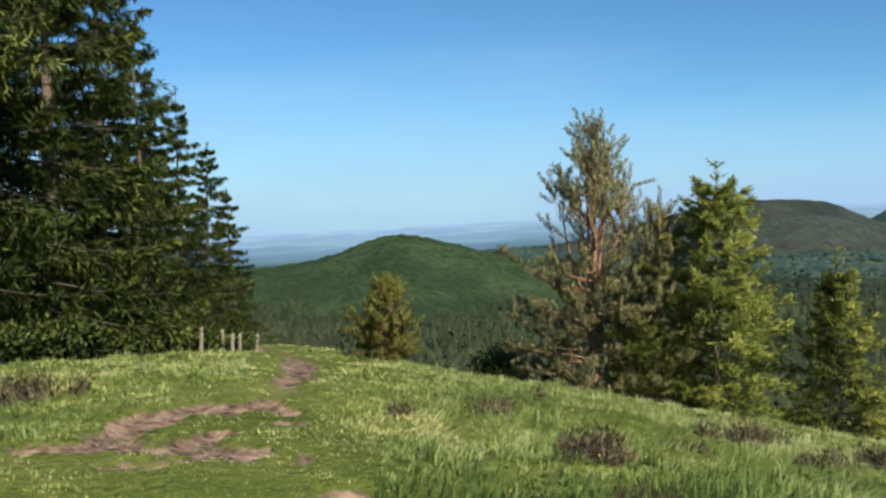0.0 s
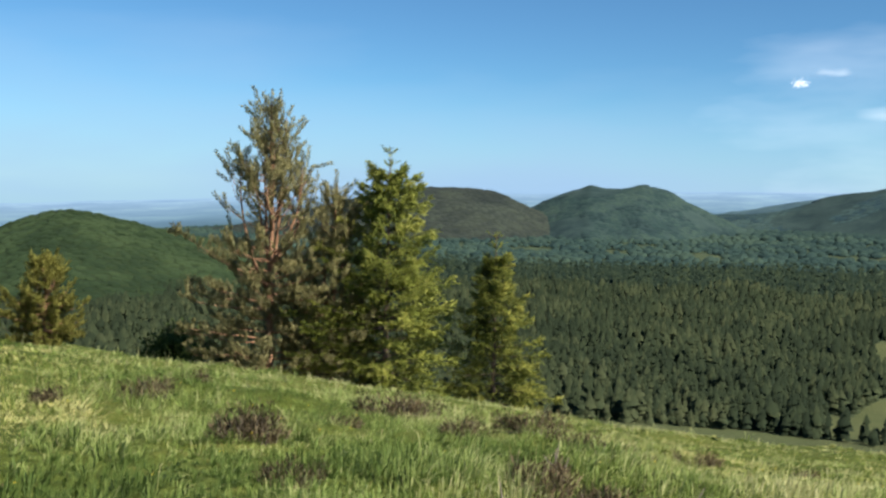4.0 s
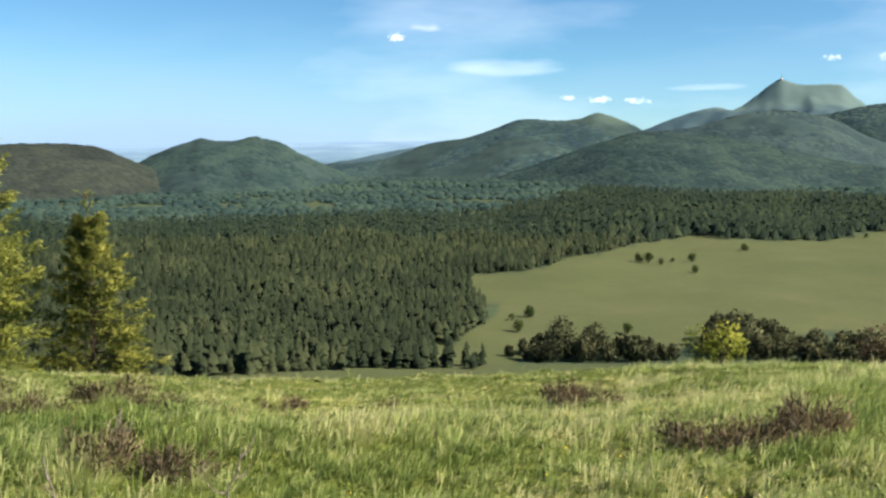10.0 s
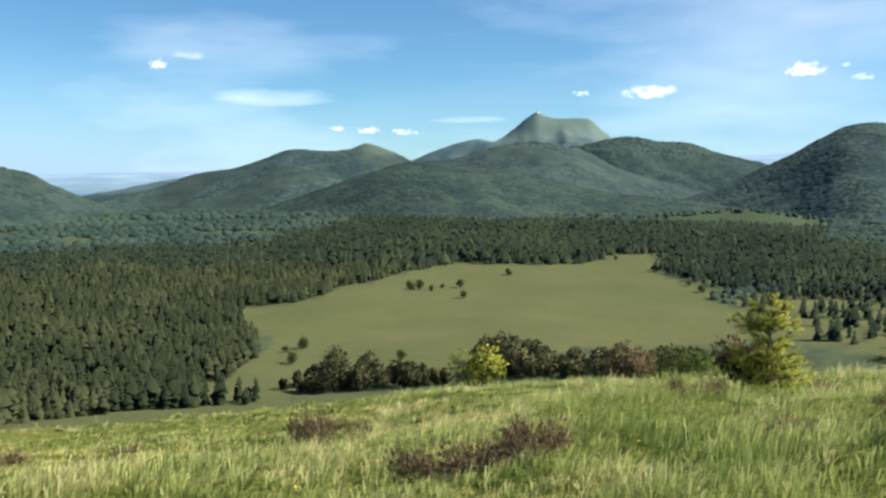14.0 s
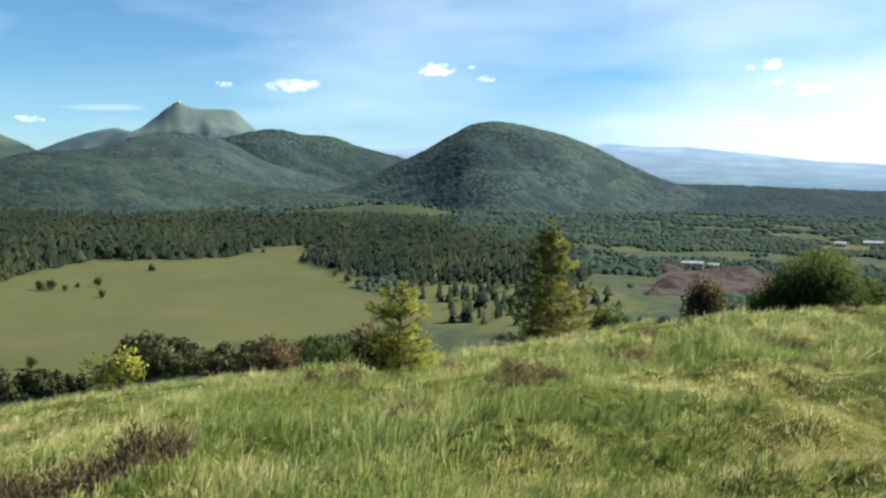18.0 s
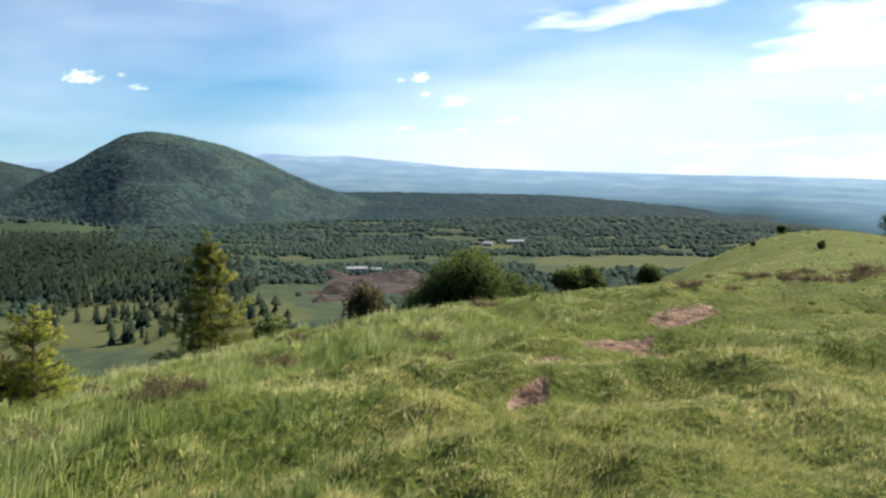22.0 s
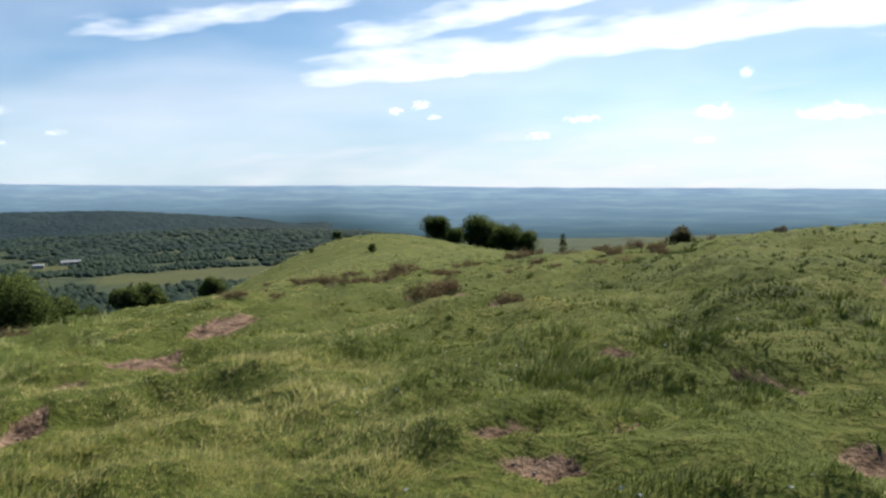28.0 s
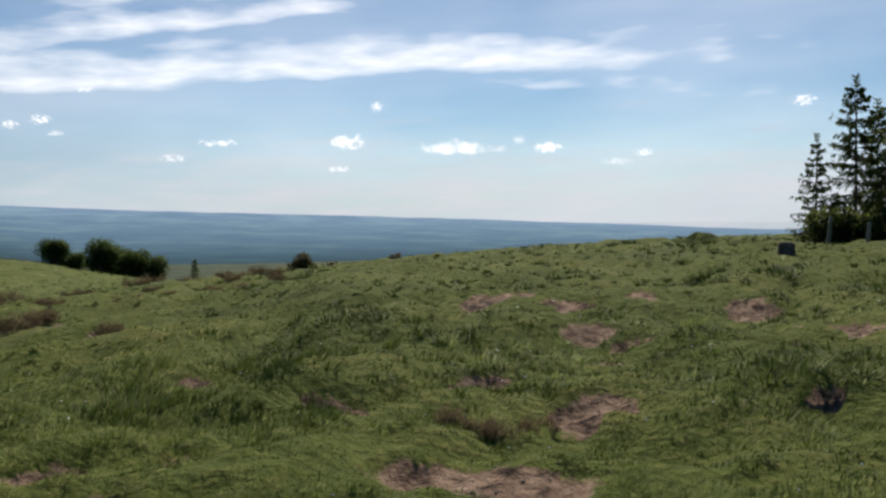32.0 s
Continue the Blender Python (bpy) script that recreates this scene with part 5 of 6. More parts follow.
shed(93.6, 985, 21, 9, 6, -95, "long low quarry shed with a pale roof")
shed(94.8, 1000, 11, 7, 4, -88, "small quarry shed with a pale roof")
shed(101.7, 1390, 14, 9, 4, -105, "white farm barn with a pale roof")
shed(103.4, 1420, 26, 12, 3.5, -100, "long pale farm shed in the fields")
shed(57.4, 985, 9, 6, 3, -60, "tiny white cabin at the meadow edge")


# ---- heather, grass and turf round the camera ----
def heather_mesh(seed, w, h):
    """A woody tuft: many thin upright twigs from a few roots, with sparse brown sprigs and some bare grey ends."""
    rng = np.random.default_rng(seed)
    n = 900
    a, q = rng.uniform(0, 6.28, n), rng.uniform(0, 1, n) ** 0.55
    knot = rng.uniform(-0.42, 0.42, (5, 2)) * [w, w * 0.8]
    which = rng.integers(0, 5, n)
    size = rng.uniform(0.5, 1.0, 5)[which]
    p = np.stack([np.cos(a) * q * w * 0.26 * size + knot[which, 0], np.sin(a) * q * w * 0.24 * size + knot[which, 1], np.zeros(n)], 1)
    lean = p * [1.0, 1.0, 0] / w + rng.normal(0, 0.12, (n, 3)) * [1, 1, 0]
    top = h * (1.1 - 0.5 * q ** 2) * rng.uniform(0.3, 1.15, n) * (0.45 + 0.6 * size)
    mid = p * 0.9 + lean * top[:, None] + np.stack([0 * top, 0 * top, top * rng.uniform(0.35, 1, n)], 1)
    twigs = []
    for k in range(0, n, 14):
        tip = mid[k] + (lean[k] * 0.5 + [0, 0, 0.6]) * rng.uniform(0.05, 0.2)
        twigs.append([(tuple(p[k] * 0.9 + [0, 0, -0.05]), 0.006), (tuple(mid[k]), 0.0035), (tuple(tip), 0.0015)])
    d = lean * 1.2 + rng.normal(0, 0.42, (n, 3)) + [0, 0, 0.9]
    return tubes(twigs, 3, GREY_WOOD, "stem"), sprays("foliage", mid, d, 0.11, 0.018, HEATHER, rng, np.clip(rng.normal(0.45, 0.24, n), 0, 1), out=lean * 0.6 + [0, 0, 0.8] + 0.3 * d)


heathers = [heather_mesh(200 + k, 1.05, 0.43) for k in range(4)]
HEATHER_AT = [(3.0, 10.9, 0.7), (-2.0, 10.1, 0.5), (8.1, 8.9, 0.75), (9.5, 8.4, 0.6), (17.0, 11.9, 1.0), (18.3, 12.2, 0.8), (20.9, 9.4, 0.6), (-21, 11.3, 0.9), (-23, 11, 0.8), (24.9, 10.7, 0.85), (27, 10.6, 0.6), (29.2, 9.3, 0.6),
              (8.8, 8.2, 0.8), (24.9, 6.9, 0.7), (29.3, 6.8, 0.75), (11.4, 6.6, 0.5), (21.6, 9.8, 0.5), (25.4, 7.3, 0.6), (50.6, 11.8, 0.9), (52.3, 12.0, 0.7), (57.6, 7.8, 0.7), (60.5, 7.8, 0.85), (63.4, 7.9, 0.9), (30.7, 9.7, 0.4),
              (82.7, 13.3, 0.7), (82.4, 10.3, 0.6), (84.5, 10.6, 0.5), (76.8, 9.1, 0.5), (90.2, 18.1, 0.8), (97.2, 15.8, 0.8), (88.9, 13.7, 0.8), (72, 14, 0.9), (69, 15, 0.8), (66, 15.5, 0.7), (79, 17, 0.8), (93.0, 21, 0.9),
              (124.4, 20.4, 1.2), (126, 20.8, 0.9), (129.3, 17.2, 0.8), (127, 36, 1.2), (130, 40, 1.2), (133, 37, 1.2), (135, 36, 1.1), (131, 46, 1.3), (137, 34, 0.9), (121, 33, 1.2), (123, 38, 1.4), (119, 28, 1.0), (149.4, 7.7, 0.42), (150.7, 7.5, 0.36), (152.0, 7.4, 0.45), (154.2, 7.6, 0.35), (101, 25, 0.9), (105, 27, 0.9),
              (14, 10, 0.5), (34, 11, 0.6), (40, 12.5, 0.5), (98, 11.5, 0.45), (5.5, 12.5, 0.6)]
rng = np.random.default_rng(77)
HEATHER_AT += [(a_, d_, s_) for a_, d_, s_ in zip(rng.uniform(112, 142, 80), rng.uniform(22, 62, 80), rng.uniform(0.4, 0.85, 80)) if (a_ < 124 or d_ < 45)]
for k, (az, d, s) in enumerate(HEATHER_AT):
    x, y = spot(az, d)
    s = s * 0.76
    ob = stand("heather", x, y, float(ground_height(np.array([x]), np.array([y]))[0]) - 0.02, "clump of brown woody heather in the grass", "heather", "heather clumps", k * 77.0, s)
    for key, me in zip(("stem", "foliage"), heathers[k % 4]):
        tagged(part(key, me, ob), kind="stuff")


def dead_branch(az, d, reach, turn, seed, label):
    """A crooked bare pale stem with a few short forks."""
    rng = np.random.default_rng(seed)
    x, y = spot(az, d)
    p, aim, line, forks = np.array([0, 0, -0.03]), np.array([0.5, 0.1, 0.9]), [], []
    for k in range(9):
        line.append((tuple(p), 0.010 * (1 - k / 11)))
        if k in (3, 5, 6, 7):
            q = aim + rng.normal(0, 0.6, 3)
            forks.append([(tuple(p), 0.007), (tuple(p + q * reach * 0.12), 0.005), (tuple(p + (q + [0, 0, 0.5]) * reach * 0.2), 0.002)])
        aim = aim * 0.75 + rng.normal(0, 0.32, 3) + [0.1, 0, 0.28]
        aim /= np.linalg.norm(aim)
        p = p + aim * reach / 8
    ob = stand("dead_branch", x, y, float(ground_height(np.array([x]), np.array([y]))[0]), label, "branch", "", turn)
    part("stem", tubes([line], 6, GREY_WOOD, "stem"), ob)
    for f in forks:
        part("twig", tubes([f], 5, GREY_WOOD, "twig"), ob)
    return ob


dead_branch(32.7, 6.1, 0.5, 150, 5, "crooked bare pale heather stem in the grass")
dead_branch(23.7, 6.0, 0.42, 20, 6, "bare pale twig standing in the grass")
dead_branch(27.0, 7.4, 0.36, 80, 9, "short bare crooked twig in the heather")


def blades(name, seed, count, a0, a1, d0, d1, height_of, mat, label, segs, per=14, spread=0.35, flop=1.0, tint_shift=0.0, wide=0.00046):
    """Grass in tussocks whose blades lean out from the middle, thinning out with distance, as one object."""
    rng = np.random.default_rng(seed)
    tufts = count // per
    az, d = rng.uniform(a0, a1, tufts), np.exp(rng.uniform(math.log(d0), math.log(d1), tufts))
    x, y = d * np.sin(np.radians(az)), d * np.cos(np.radians(az))
    h = height_of(x, y, d, az) * rng.uniform(0.4, 1.55, tufts)
    # by bearing: drier turf, plus brightness with and against the sun put into tone
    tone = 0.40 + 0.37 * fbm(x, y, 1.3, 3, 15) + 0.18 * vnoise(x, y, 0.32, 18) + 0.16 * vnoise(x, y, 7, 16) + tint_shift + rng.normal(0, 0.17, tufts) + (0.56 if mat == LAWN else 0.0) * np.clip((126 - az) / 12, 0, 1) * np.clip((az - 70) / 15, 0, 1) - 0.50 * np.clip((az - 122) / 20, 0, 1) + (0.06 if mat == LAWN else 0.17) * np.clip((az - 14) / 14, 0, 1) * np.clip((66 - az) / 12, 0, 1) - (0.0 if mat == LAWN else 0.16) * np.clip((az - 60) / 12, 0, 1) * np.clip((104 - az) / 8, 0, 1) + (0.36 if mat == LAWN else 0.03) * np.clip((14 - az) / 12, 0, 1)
    comb = rng.uniform(0, 6.28, tufts) * 0.25 + 4.2 + 1.2 * vnoise(x, y, 2.5, 17)
    x, y, d, h, tone, comb = (np.repeat(q, per) for q in (x, y, d, h, tone, comb))
    n = len(x)
    a = rng.uniform(0, 6.28, n)
    far_out = rng.uniform(0, 1, n) ** 0.7
    foot = far_out * np.maximum(spread * h, d * 0.004)
    x, y = x + np.cos(a) * foot, y + np.sin(a) * foot
    ok = (h > 0.012) & (bare_earth(x, y) < rng.uniform(0.03, 0.35, n))
    x, y, d, h, a, far_out, tone, comb = (q[ok] for q in (x, y, d, h, a, far_out, tone, comb))
    n = len(x)
    h = h * rng.uniform(0.6, 1.2, n)
    z = ground_height(x, y) - 0.008
    h = h * np.clip(1.15 - 2.5 * bare_earth(x, y), 0.3, 1) * np.where(mat == LAWN, 1 - 0.6 * bare_earth(x, y, 3.0), 1)
    w = np.maximum(0.0019, d * wide) * rng.uniform(0.7, 1.4, n)
    lx, ly = np.cos(a) * (0.35 + 0.65 * far_out) + 0.5 * np.cos(comb), np.sin(a) * (0.35 + 0.65 * far_out) + 0.5 * np.sin(comb)
    bend = h * flop * rng.uniform(0.35, 1.0, n)
    rise = np.sqrt(np.maximum(h * h - 0.8 * bend * bend, 0.05 * h * h))
    s = a + 1.57 + rng.normal(0, 0.5, n)
    sx_, sy_ = np.cos(s) * w, np.sin(s) * w
    b0, b1 = np.stack([x - sx_, y - sy_, z], 1), np.stack([x + sx_, y + sy_, z], 1)
    tip = np.stack([x + lx * bend, y + ly * bend, z + rise * rng.uniform(0.7, 1.0, n)], 1)
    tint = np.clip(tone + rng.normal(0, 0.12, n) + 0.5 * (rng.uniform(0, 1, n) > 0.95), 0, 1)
    face = np.cross(b1 - b0, tip - b0)
    face /= np.maximum(np.linalg.norm(face, axis=1, keepdims=True), 1e-9)
    turned = face[:, 2:3] < 0
    b0, b1, face = np.where(turned, b1, b0), np.where(turned, b0, b1), np.where(turned, -face, face)
    sx_, sy_ = np.where(turned[:, 0], -sx_, sx_), np.where(turned[:, 0], -sy_, sy_)
    lift = 0.9 * face + [0, 0, 0.3]
    # blade tint holds shade too: darker at the foot, lighter at the tip
    if segs == 1:
        co = np.stack([b0, b1, tip], 1)
        fa = np.arange(n * 3).reshape(n, 3)
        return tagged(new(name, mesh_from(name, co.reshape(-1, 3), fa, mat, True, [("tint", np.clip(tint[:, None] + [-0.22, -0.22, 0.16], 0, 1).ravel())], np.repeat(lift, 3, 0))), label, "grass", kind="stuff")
    m = np.stack([x + lx * bend * 0.38, y + ly * bend * 0.38, z + rise * 0.72], 1)
    across = np.stack([sx_, sy_, 0 * sx_], 1) * 0.85
    co = np.stack([b0, b1, m - across, m + across, tip], 1)
    one = np.array([(0, 1, 3), (0, 3, 2), (2, 3, 4)])
    fa = (one[None] + (np.arange(n) * 5)[:, None, None]).reshape(-1, 3)
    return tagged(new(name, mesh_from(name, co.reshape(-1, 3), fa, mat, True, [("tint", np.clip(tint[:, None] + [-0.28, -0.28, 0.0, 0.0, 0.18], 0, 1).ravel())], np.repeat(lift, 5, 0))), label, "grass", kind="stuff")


def tallness(x, y, d, az):
    """How tall the grass stands: long on the slope ahead, grazed short on the top and along the path."""
    beside = (y + 2.1) + 0.62 * (x - 9.1)           # metres to the slope side of the trodden way
    long = np.clip((az + 6) / 8, 0, 1) * np.clip((d - 3.0) / 3.0, 0, 1) * np.where(az > 66, np.clip((beside - 0.8) / 2.0, 0, 1), 1.0) * np.clip((112 - az) / 8, 0, 1)
    long = long + 0.6 * (az < -11) * np.clip((d - 10.3 - 0.25 * (az + 12)) / 1.0, 0, 1)
    long = long * np.interp(az, [18, 36, 64, 76], [1.0, 0.34, 0.36, 0.9])
    return np.clip(long + 0.3 * vnoise(x, y, 2.2, 19) * np.where((az > 85) & (beside < 0), 0.5, 1.0), 0, 1)


def long_grass(x, y, d, az):
    t = tallness(x, y, d, az)
    return np.where(t > 0.2, 0.085 + 0.115 * t * np.clip(0.55 + 1.1 * vnoise(x, y, 0.8, 23) + 0.4 * vnoise(x, y, 0.3, 24), 0.1, 1.5), 0) * np.clip(1.2 - d / 60, 0.5, 1)


def short_grass(x, y, d, az):
    t = tallness(x, y, d, az)
    az = np.degrees(np.arctan2(x, y))
    worn = np.where((az < 0) & (d < 10.5), 1.15, 1.0) * np.clip(d / 50, 1, 2.6)
    return worn * np.where(t < 0.7, 0.036 + 0.014 * (1 + vnoise(x, y, 0.5, 29)) + 0.07 * np.clip(vnoise(x, y, 0.9, 31) + 0.5 * vnoise(x, y, 5, 32), 0, 1) ** 1.3, 0)


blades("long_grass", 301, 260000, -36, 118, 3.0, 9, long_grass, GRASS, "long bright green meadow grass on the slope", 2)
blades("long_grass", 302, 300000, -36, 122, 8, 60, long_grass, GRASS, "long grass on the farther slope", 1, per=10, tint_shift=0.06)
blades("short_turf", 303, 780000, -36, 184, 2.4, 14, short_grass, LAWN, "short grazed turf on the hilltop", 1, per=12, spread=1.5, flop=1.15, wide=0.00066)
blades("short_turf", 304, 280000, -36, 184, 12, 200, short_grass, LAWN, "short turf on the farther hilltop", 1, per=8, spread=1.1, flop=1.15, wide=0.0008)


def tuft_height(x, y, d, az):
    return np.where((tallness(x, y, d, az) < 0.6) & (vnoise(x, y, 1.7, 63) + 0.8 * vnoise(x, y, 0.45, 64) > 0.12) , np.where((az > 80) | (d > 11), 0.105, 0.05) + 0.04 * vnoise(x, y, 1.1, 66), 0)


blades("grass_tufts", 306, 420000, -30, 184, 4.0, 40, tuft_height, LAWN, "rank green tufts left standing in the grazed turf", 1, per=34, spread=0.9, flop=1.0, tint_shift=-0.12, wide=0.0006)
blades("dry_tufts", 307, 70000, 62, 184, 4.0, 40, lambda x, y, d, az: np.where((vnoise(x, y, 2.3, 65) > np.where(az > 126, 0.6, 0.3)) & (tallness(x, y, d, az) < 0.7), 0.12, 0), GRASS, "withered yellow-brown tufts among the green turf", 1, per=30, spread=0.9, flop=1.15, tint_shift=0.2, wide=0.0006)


def seed_heads(x, y, d, az):
    return np.where((tallness(x, y, d, az) > 0.4) & (vnoise(x, y, 1.4, 61) > 0.2), 0.27, 0)


blades("seed_stalks", 305, 5000, -6, 112, 7.0, 30, seed_heads, GRASS, "dry pale seed stalks above the grass", 2, per=4, wide=0.0003, flop=0.7, tint_shift=0.38)


blades("dry_grass", 308, 60000, 54, 104, 12.0, 27, lambda x, y, d, az: np.where((vnoise(x, y, 1.6, 67) + 0.5 * vnoise(x, y, 0.5, 68) > 0.0) & (tallness(x, y, d, az) > 0.35), 0.24, 0), GRASS, "withered pinkish-brown grass along the crest", 1, per=16, spread=0.5, flop=0.9, tint_shift=0.34, wide=0.0005)


# small stones lying on the bare earth
rng = np.random.default_rng(88)
px, py = [], []
for az, d, long, wide, turn in PATCHES:
    cx, cy = bearing(az, d)
    m = int(26 + 90 * long)
    c, s = math.cos(radians(turn)), math.sin(radians(turn))
    p, q = rng.normal(0, 0.6 * long, m), rng.normal(0, 0.55 * wide, m)
    px.append(cx + p * s + q * c), py.append(cy + p * c - q * s)
ty = rng.uniform(10.5, 30, 320)
px.append(np.interp(ty, [9, 11.1, 12.4, 14.4, 17, 21.2, 30, 62], [-1.6, -1.76, -1.83, -2.04, -2.4, -3.45, -5.6, -13]) + rng.normal(0, 0.2, 320)), py.append(ty)
px, py = np.concatenate(px), np.concatenate(py)
ok = bare_earth(px, py) > 0.3
px, py = px[ok], py[ok]
bm = bmesh.new()
bmesh.ops.create_icosphere(bm, subdivisions=1, radius=1.0)
v = np.array([q.co[:] for q in bm.verts])
f = np.array([[q.index for q in t.verts] for t in bm.faces])
bm.free()
m = len(px)
size = 0.004 + 0.013 * rng.uniform(0, 1, m) ** 3
co = v[None] * rng.uniform(0.6, 1.3, (m, len(v)))[..., None] * size[:, None, None] * [1.2, 1.0, 0.65] + np.stack([px, py, ground_height(px, py) + size * 0.3], -1)[:, None]
PEBBLE = simple("pale_volcanic_pebble", (0.09, 0.066, 0.052), (0.28, 0.22, 0.18), 7.0, bumpy=0.2)
tagged(new("gravel", mesh_from("gravel", co.reshape(-1, 3), (f[None] + (np.arange(m) * len(v))[:, None, None]).reshape(-1, 3), PEBBLE, False)), "loose pale pebbles on the bare reddish earth", "gravel", kind="stuff")


def flowers(seed, count, a0, a1, colour, label):
    """Little open flowers on the turf: five petals round a raised middle."""
    rng = np.random.default_rng(seed)
    az, d = rng.uniform(a0, a1, count), rng.uniform(4.5, 13, count)
    x, y = d * np.sin(np.radians(az)), d * np.cos(np.radians(az))
    ok = bare_earth(x, y) < 0.05
    x, y = x[ok], y[ok]
    z, r = ground_height(x, y) + rng.uniform(0.05, 0.12, len(x)), rng.uniform(0.008, 0.017, len(x))
    k = np.arange(10) * math.pi / 5
    ring = np.where(np.arange(10) % 2, 0.55, 1.0)
    co = np.concatenate([np.stack([x, y, z + r * 0.5], -1)[:, None], np.stack([x[:, None] + r[:, None] * ring * np.cos(k), y[:, None] + r[:, None] * ring * np.sin(k), z[:, None] + r[:, None] * rng.uniform(-0.4, 0.4, (len(x), 10))], -1)], 1)
    one = np.array([(0, 1 + j, 1 + (j + 1) % 10) for j in range(10)])
    fa = (one[None] + (np.arange(len(x)) * 11)[:, None, None]).reshape(-1, 3)
    mat = simple("petal", tuple(q * 0.85 for q in colour), colour, 40.0, 0.7)
    return tagged(new("wildflowers", mesh_from("wildflowers", co.reshape(-1, 3), fa, mat, False)), label, "flowers", kind="stuff")


flowers(401, 90, 120, 182, (0.8, 0.8, 0.76), "small white wildflowers in the turf")
flowers(402, 70, -8, 70, (0.72, 0.55, 0.05), "small yellow wildflowers in the grass")


# ---- clouds, far out on the sky ----
CLOUD, n, l, b = material("white_cloud", 1.0, 0.0)
uv = n.new("ShaderNodeAttribute")
uv.attribute_name = "where"
t1 = noise_node(n, l, 1.0, 5, uv.outputs["Vector"], 0.5)
dens = math_node(n, l, "MULTIPLY", math_node(n, l, "ADD", math_node(n, l, "MULTIPLY", math_node(n, l, "SUBTRACT", t1.outputs[0], 0.52), attribute(n, "ragged")), attribute(n, "body")), 1.25, True)
alpha = math_node(n, l, "MULTIPLY", dens, attribute(n, "thick"), True)
# sunlit white is put in as emission, the sheet itself glows
em = n.new("ShaderNodeEmission")
em.inputs[0].default_value, em.inputs[1].default_value = (0.96, 0.98, 1.0, 1), 1.3
tp = n.new("ShaderNodeBsdfTransparent")
mx = n.new("ShaderNodeMixShader")
l.new(alpha, mx.inputs[0])
l.new(tp.outputs[0], mx.inputs[1])
l.new(em.outputs[0], mx.inputs[2])
l.new(mx.outputs[0], n["Material Output"].inputs[0])


# haze sheets glow likewise, added to colour the sky near the horizon
HAZE = CLOUD.copy()
HAZE.name = "blue_haze"
HAZE.node_tree.nodes["Emission"].inputs[0].default_value = (0.42, 0.66, 0.96, 1)
HAZE.node_tree.nodes["Emission"].inputs[1].default_value = 0.52


PALE = HAZE.copy()
PALE.name = "pale_haze"
PALE.node_tree.nodes["Emission"].inputs[0].default_value = (0.89, 0.91, 1.0, 1)
PALE.node_tree.nodes["Emission"].inputs[1].default_value = 0.76


def cloud(az, el, wide, high, thick, seed, label, grain=1.0, stretch=3.0, body=None, dist=4700.0, mat=None, ragged=1.6, tilt=0.03):
    """A sheet of cloud: its body thins out to nothing at the rim."""
    u, v = np.meshgrid(np.linspace(-1, 1, 120 if body else 40), np.linspace(-1, 1, 64 if body else 24), indexing="ij")
    a, e = np.radians(az + u * wide / 2), np.radians(el + v * high / 2)
    bulge = dist - (0 if body else 60) * np.clip(1 - u * u - v * v, 0, 1)
    co = np.stack([bulge * np.sin(a) * np.cos(e), bulge * np.cos(a) * np.cos(e), bulge * np.sin(e) + EYE], -1).reshape(-1, 3)
    fill = body(az + u * wide / 2, el + v * high / 2, u, v) if body else np.clip(1.0 * (1 - (u * u + np.where(v < 0, 1.6, 1.0) * v * v)), -0.6, 1) - 0.34
    me = mesh_from("cloud", co, grid_faces(*u.shape), mat or CLOUD, True, [("body", fill.ravel()), ("thick", np.full(u.size, thick)), ("ragged", np.full(u.size, ragged))])
    w = me.attributes.new("where", "FLOAT_VECTOR", "POINT")
    q = np.stack([u * wide * grain / stretch + seed * 7.3, v * high * grain - u * wide * tilt * grain, np.full(u.shape, seed * 3.1)], -1)
    w.data.foreach_set("vector", np.ascontiguousarray(q, np.float32).ravel())
    ob = new("cloud", me)
    ob.visible_shadow = False
    return tagged(ob, label, "cloud", "clouds" if not body else "", "structure")


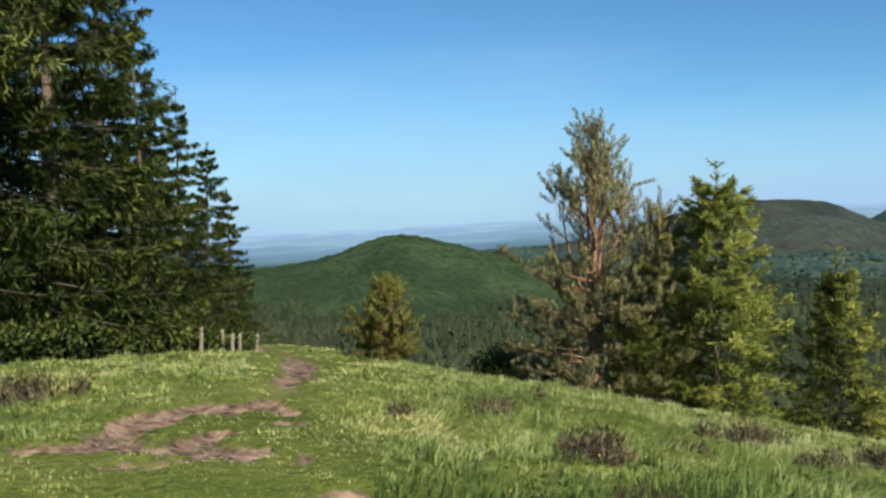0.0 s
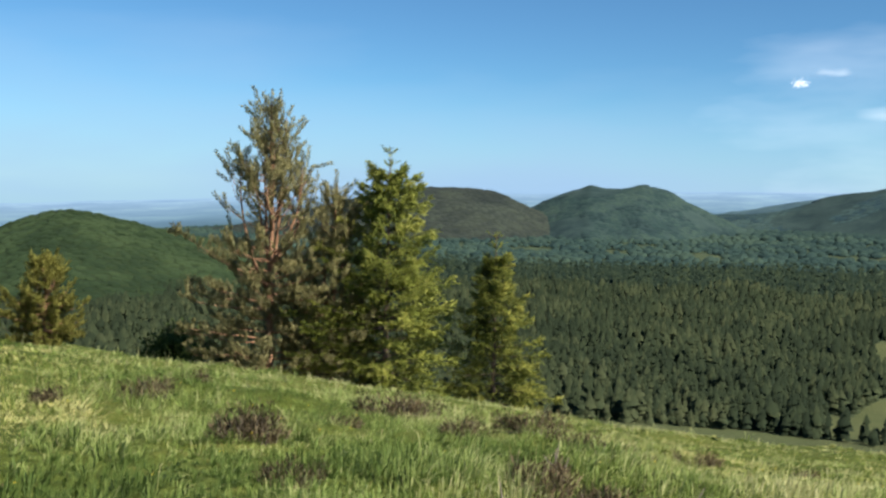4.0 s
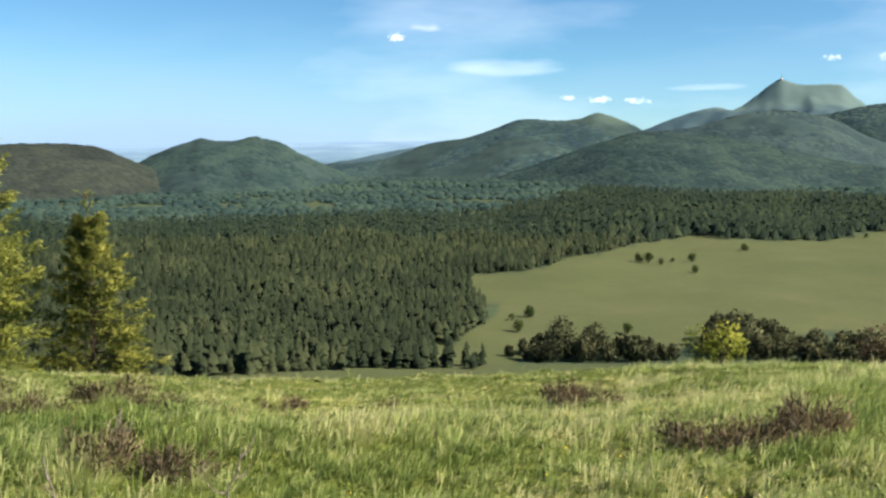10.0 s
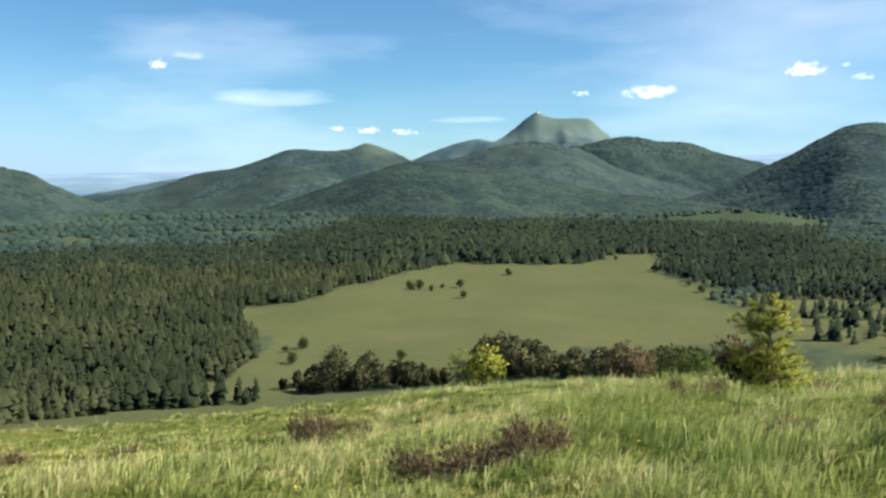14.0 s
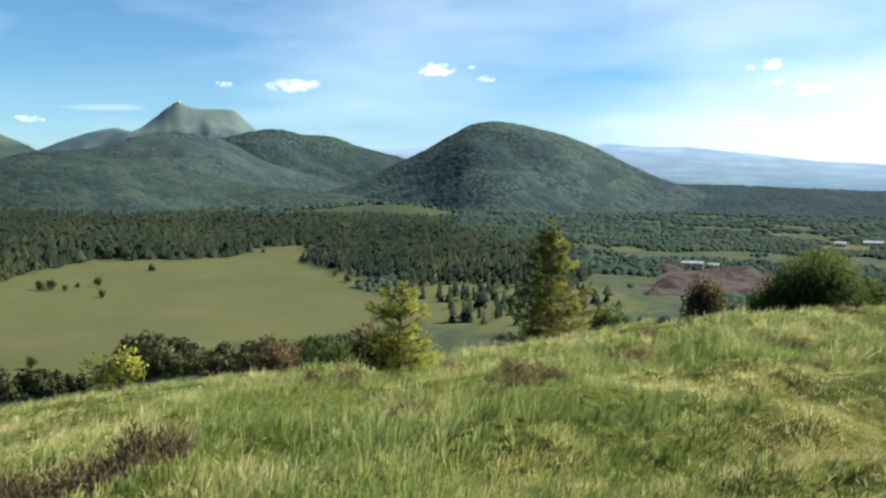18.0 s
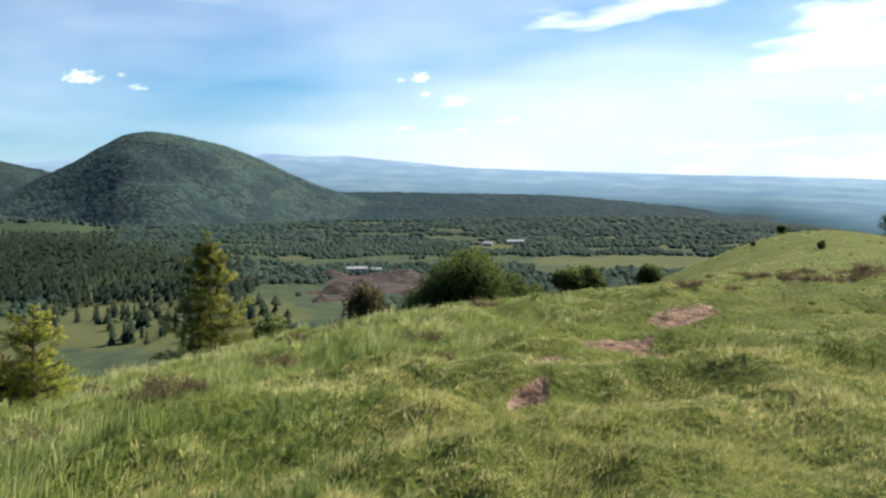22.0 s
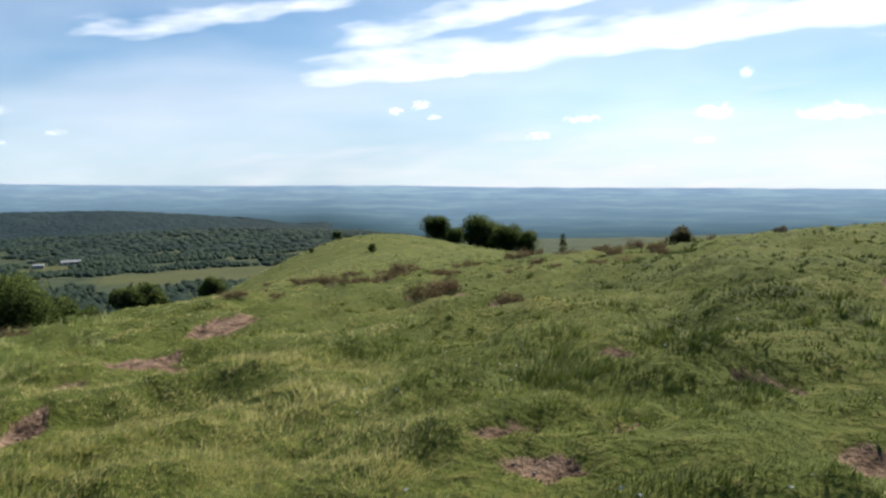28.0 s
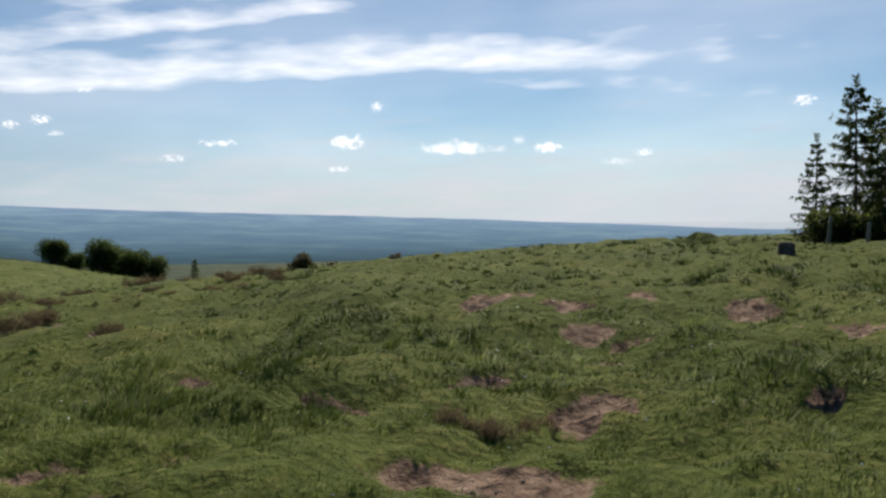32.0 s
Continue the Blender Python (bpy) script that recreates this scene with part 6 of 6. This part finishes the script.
for k, (az, el, w, h, t) in enumerate([(40.0, 6.4, 1.3, 0.8, 0.9), (41.6, 7.0, 3.0, 0.7, 0.22), (47.0, 4.75, 10, 1.7, 0.30), (50.4, 2.88, 1.1, 0.5, 0.7), (52.3, 2.75, 2.0, 0.55, 0.6), (54.6, 2.7, 2.4, 0.55, 0.6), (65.3, 5.0, 1.5, 0.5, 0.5), (69.4, 5.05, 4.4, 1.2, 0.9),
                                       (58.7, 3.4, 6.0, 0.7, 0.25), (77.9, 6.1, 3.0, 1.2, 0.9), (81.0, 5.6, 1.4, 0.6, 0.5), (80.1, 6.3, 0.7, 0.4, 0.5), (97.7, 6.3, 1.6, 0.9, 0.95), (96.5, 6.15, 0.9, 0.4, 0.6), (98.0, 5.3, 0.9, 0.5, 0.8), (99.6, 4.8, 3.4, 1.1, 0.44), (103.0, 3.65, 1.7, 0.5, 0.6),
                                       (96.7, 3.25, 1.6, 0.5, 0.5), (100.2, 3.1, 1.0, 0.4, 0.5), (122.7, 4.45, 1.3, 0.7, 0.8), (124.3, 4.75, 1.5, 0.8, 0.9), (125.0, 4.0, 1.2, 0.5, 0.7), (131.4, 2.6, 2.2, 0.7, 0.6), (134.0, 3.5, 3.0, 0.7, 0.9), (141.8, 3.5, 3.0, 1.4, 1.0), (148.6, 3.2, 6.2, 1.5, 1.0),
                                       (154.0, 3.1, 2.6, 1.1, 0.95), (152.3, 3.6, 1.0, 0.9, 0.6), (143.6, 5.7, 1.1, 0.9, 0.9), (141.2, 1.95, 2.0, 0.6, 0.6), (159.8, 2.7, 1.3, 0.8, 0.8), (158.2, 2.2, 2.2, 0.7, 0.5), (168.8, 5.45, 1.9, 0.9, 0.95), (126.7, 6.5, 1.6, 0.5, 0.6), (84, 11.5, 12, 3.0, 0.3)]):
    small = t > 0.45
    cloud(az, el, w, h, t * ((0.4 if w > 4 else 0.55) if az < 110 else 0.82), k + 1, "small white fair-weather cloud low in the sky" if small else "thin pale veil of cloud in the blue sky",
          grain=4.5 / w, stretch=w / h * 0.8 if not small else 1.3, ragged=2.6 if small else 2.8, tilt=0.0)
# streaks of high cloud: lower edge by bearing and height, depth, strength
STREAKS = [([(115, 5.3), (117, 5.5), (121, 6.1), (126, 6.3), (130, 6.45), (135, 6.9), (139, 7.1), (143, 7.3), (147, 7.65), (150, 7.5), (156, 7.3), (162, 7.6), (171, 7.7), (178, 7.5)], 3.4, 1.25),
           ([(101, 9.0), (105, 8.5), (109, 8.45), (113, 9.2), (117, 10.0), (121, 10.6), (126, 11.0)], 3.0, 0.95), ([(116, 8.0), (119, 8.1), (123, 8.5), (127, 9.1), (131, 9.7), (138, 10.6), (146, 10.9)], 2.4, 1.1),
           ([(146, 6.8), (150, 6.7), (154, 6.15), (158, 6.2), (162, 5.8), (166, 5.6), (172, 5.8)], 2.0, 0.7), ([(155, 5.4), (158, 5.15), (162, 4.85), (166, 5.2)], 0.9, 0.6), ([(142, 9.6), (150, 9.9), (156, 9.8), (161, 10.2)], 0.9, 0.6),
           ([(122, 9.3), (130, 11.2), (140, 12.4), (160, 13.0), (180, 12.5)], 5.0, 1.1)]


def veil(a, e, u, v):
    best = np.full(a.shape, -1.0)
    for low, deep, strong in STREAKS:
        la, le = np.array(low).T
        q = (e - np.interp(a, la, le) - 0.25 * fbm(a * 3, e * 9, 14, 3, 92)) / deep
        fade = np.clip((a - la[0]) / 5, 0, 1) * np.clip((la[-1] - a) / (24 if deep > 3 else 6), 0, 1)
        best = np.maximum(best, -0.55 - 0.45 * np.clip(1 - fade * 3, 0, 1) - 0.45 * np.clip(np.abs(q - 0.5) - 0.8, 0, 1) + 0.95 * strong * fade * np.clip(q * 4 + 0.3, 0, 1) * np.clip(1.3 - q, 0, 1))
    return best


cloud(141, 9.5, 84, 12, 0.66, 40, "broad white streaks of high cloud", grain=0.55, stretch=4.0, body=veil, ragged=1.5, tilt=0.05)
haze = lambda a, e, u, v: np.interp(a, [75, 100, 125, 140], [0.05, 0.15, 0.3, 0.5]) - 0.62 * np.clip((e - 0.5) / 4.0, 0, 1) - 0.4 * np.abs(u) ** 4
cloud(135, 2.0, 120, 8, 0.75, 41, "pale bank of haze and cloud above the horizon", grain=0.5, stretch=6.0, body=haze, dist=4760.0, mat=PALE)
thin = lambda a, e, u, v: np.interp(a, [18, 36, 62, 85, 105, 135, 160, 186], [-0.45, -0.02, 0.05, 0.10, 0.17, 0.34, 0.42, 0.34]) - 0.12 * np.clip((e - 8) / 14, 0, 1) - 0.3 * np.clip((v - 0.7) / 0.3, 0, 1)
cloud(103, 12.5, 170, 28, 0.5, 42, "thin white veil over the sky towards the sun", grain=0.10, stretch=4.0, body=thin, dist=4780.0, ragged=0.8)
blue = lambda a, e, u, v: 0.66 - 0.85 * np.clip((e + 1.0) / 10.5, 0, 1) - 0.5 * np.clip((np.abs(u) - 0.75) / 0.25, 0, 1)
cloud(20, 3.0, 170, 16, 0.95, 43, "pale blue haze low above the horizon", grain=0.05, stretch=4.0, body=blue, dist=4790.0, mat=HAZE)
MILKY = HAZE.copy()
MILKY.name = "milky_haze"
MILKY.node_tree.nodes["Emission"].inputs[0].default_value = (0.62, 0.74, 0.92, 1)
MILKY.node_tree.nodes["Emission"].inputs[1].default_value = 0.71
milky = lambda a, e, u, v: 0.62 - 0.8 * np.clip((e + 0.5) / 11.0, 0, 1) - 0.7 * np.clip((100 - a) / 30, 0, 1)
cloud(135, 3.0, 130, 16, 0.85, 45, "milky haze low in the sky towards the sun", grain=0.05, stretch=4.0, body=milky, dist=4785.0, mat=MILKY)
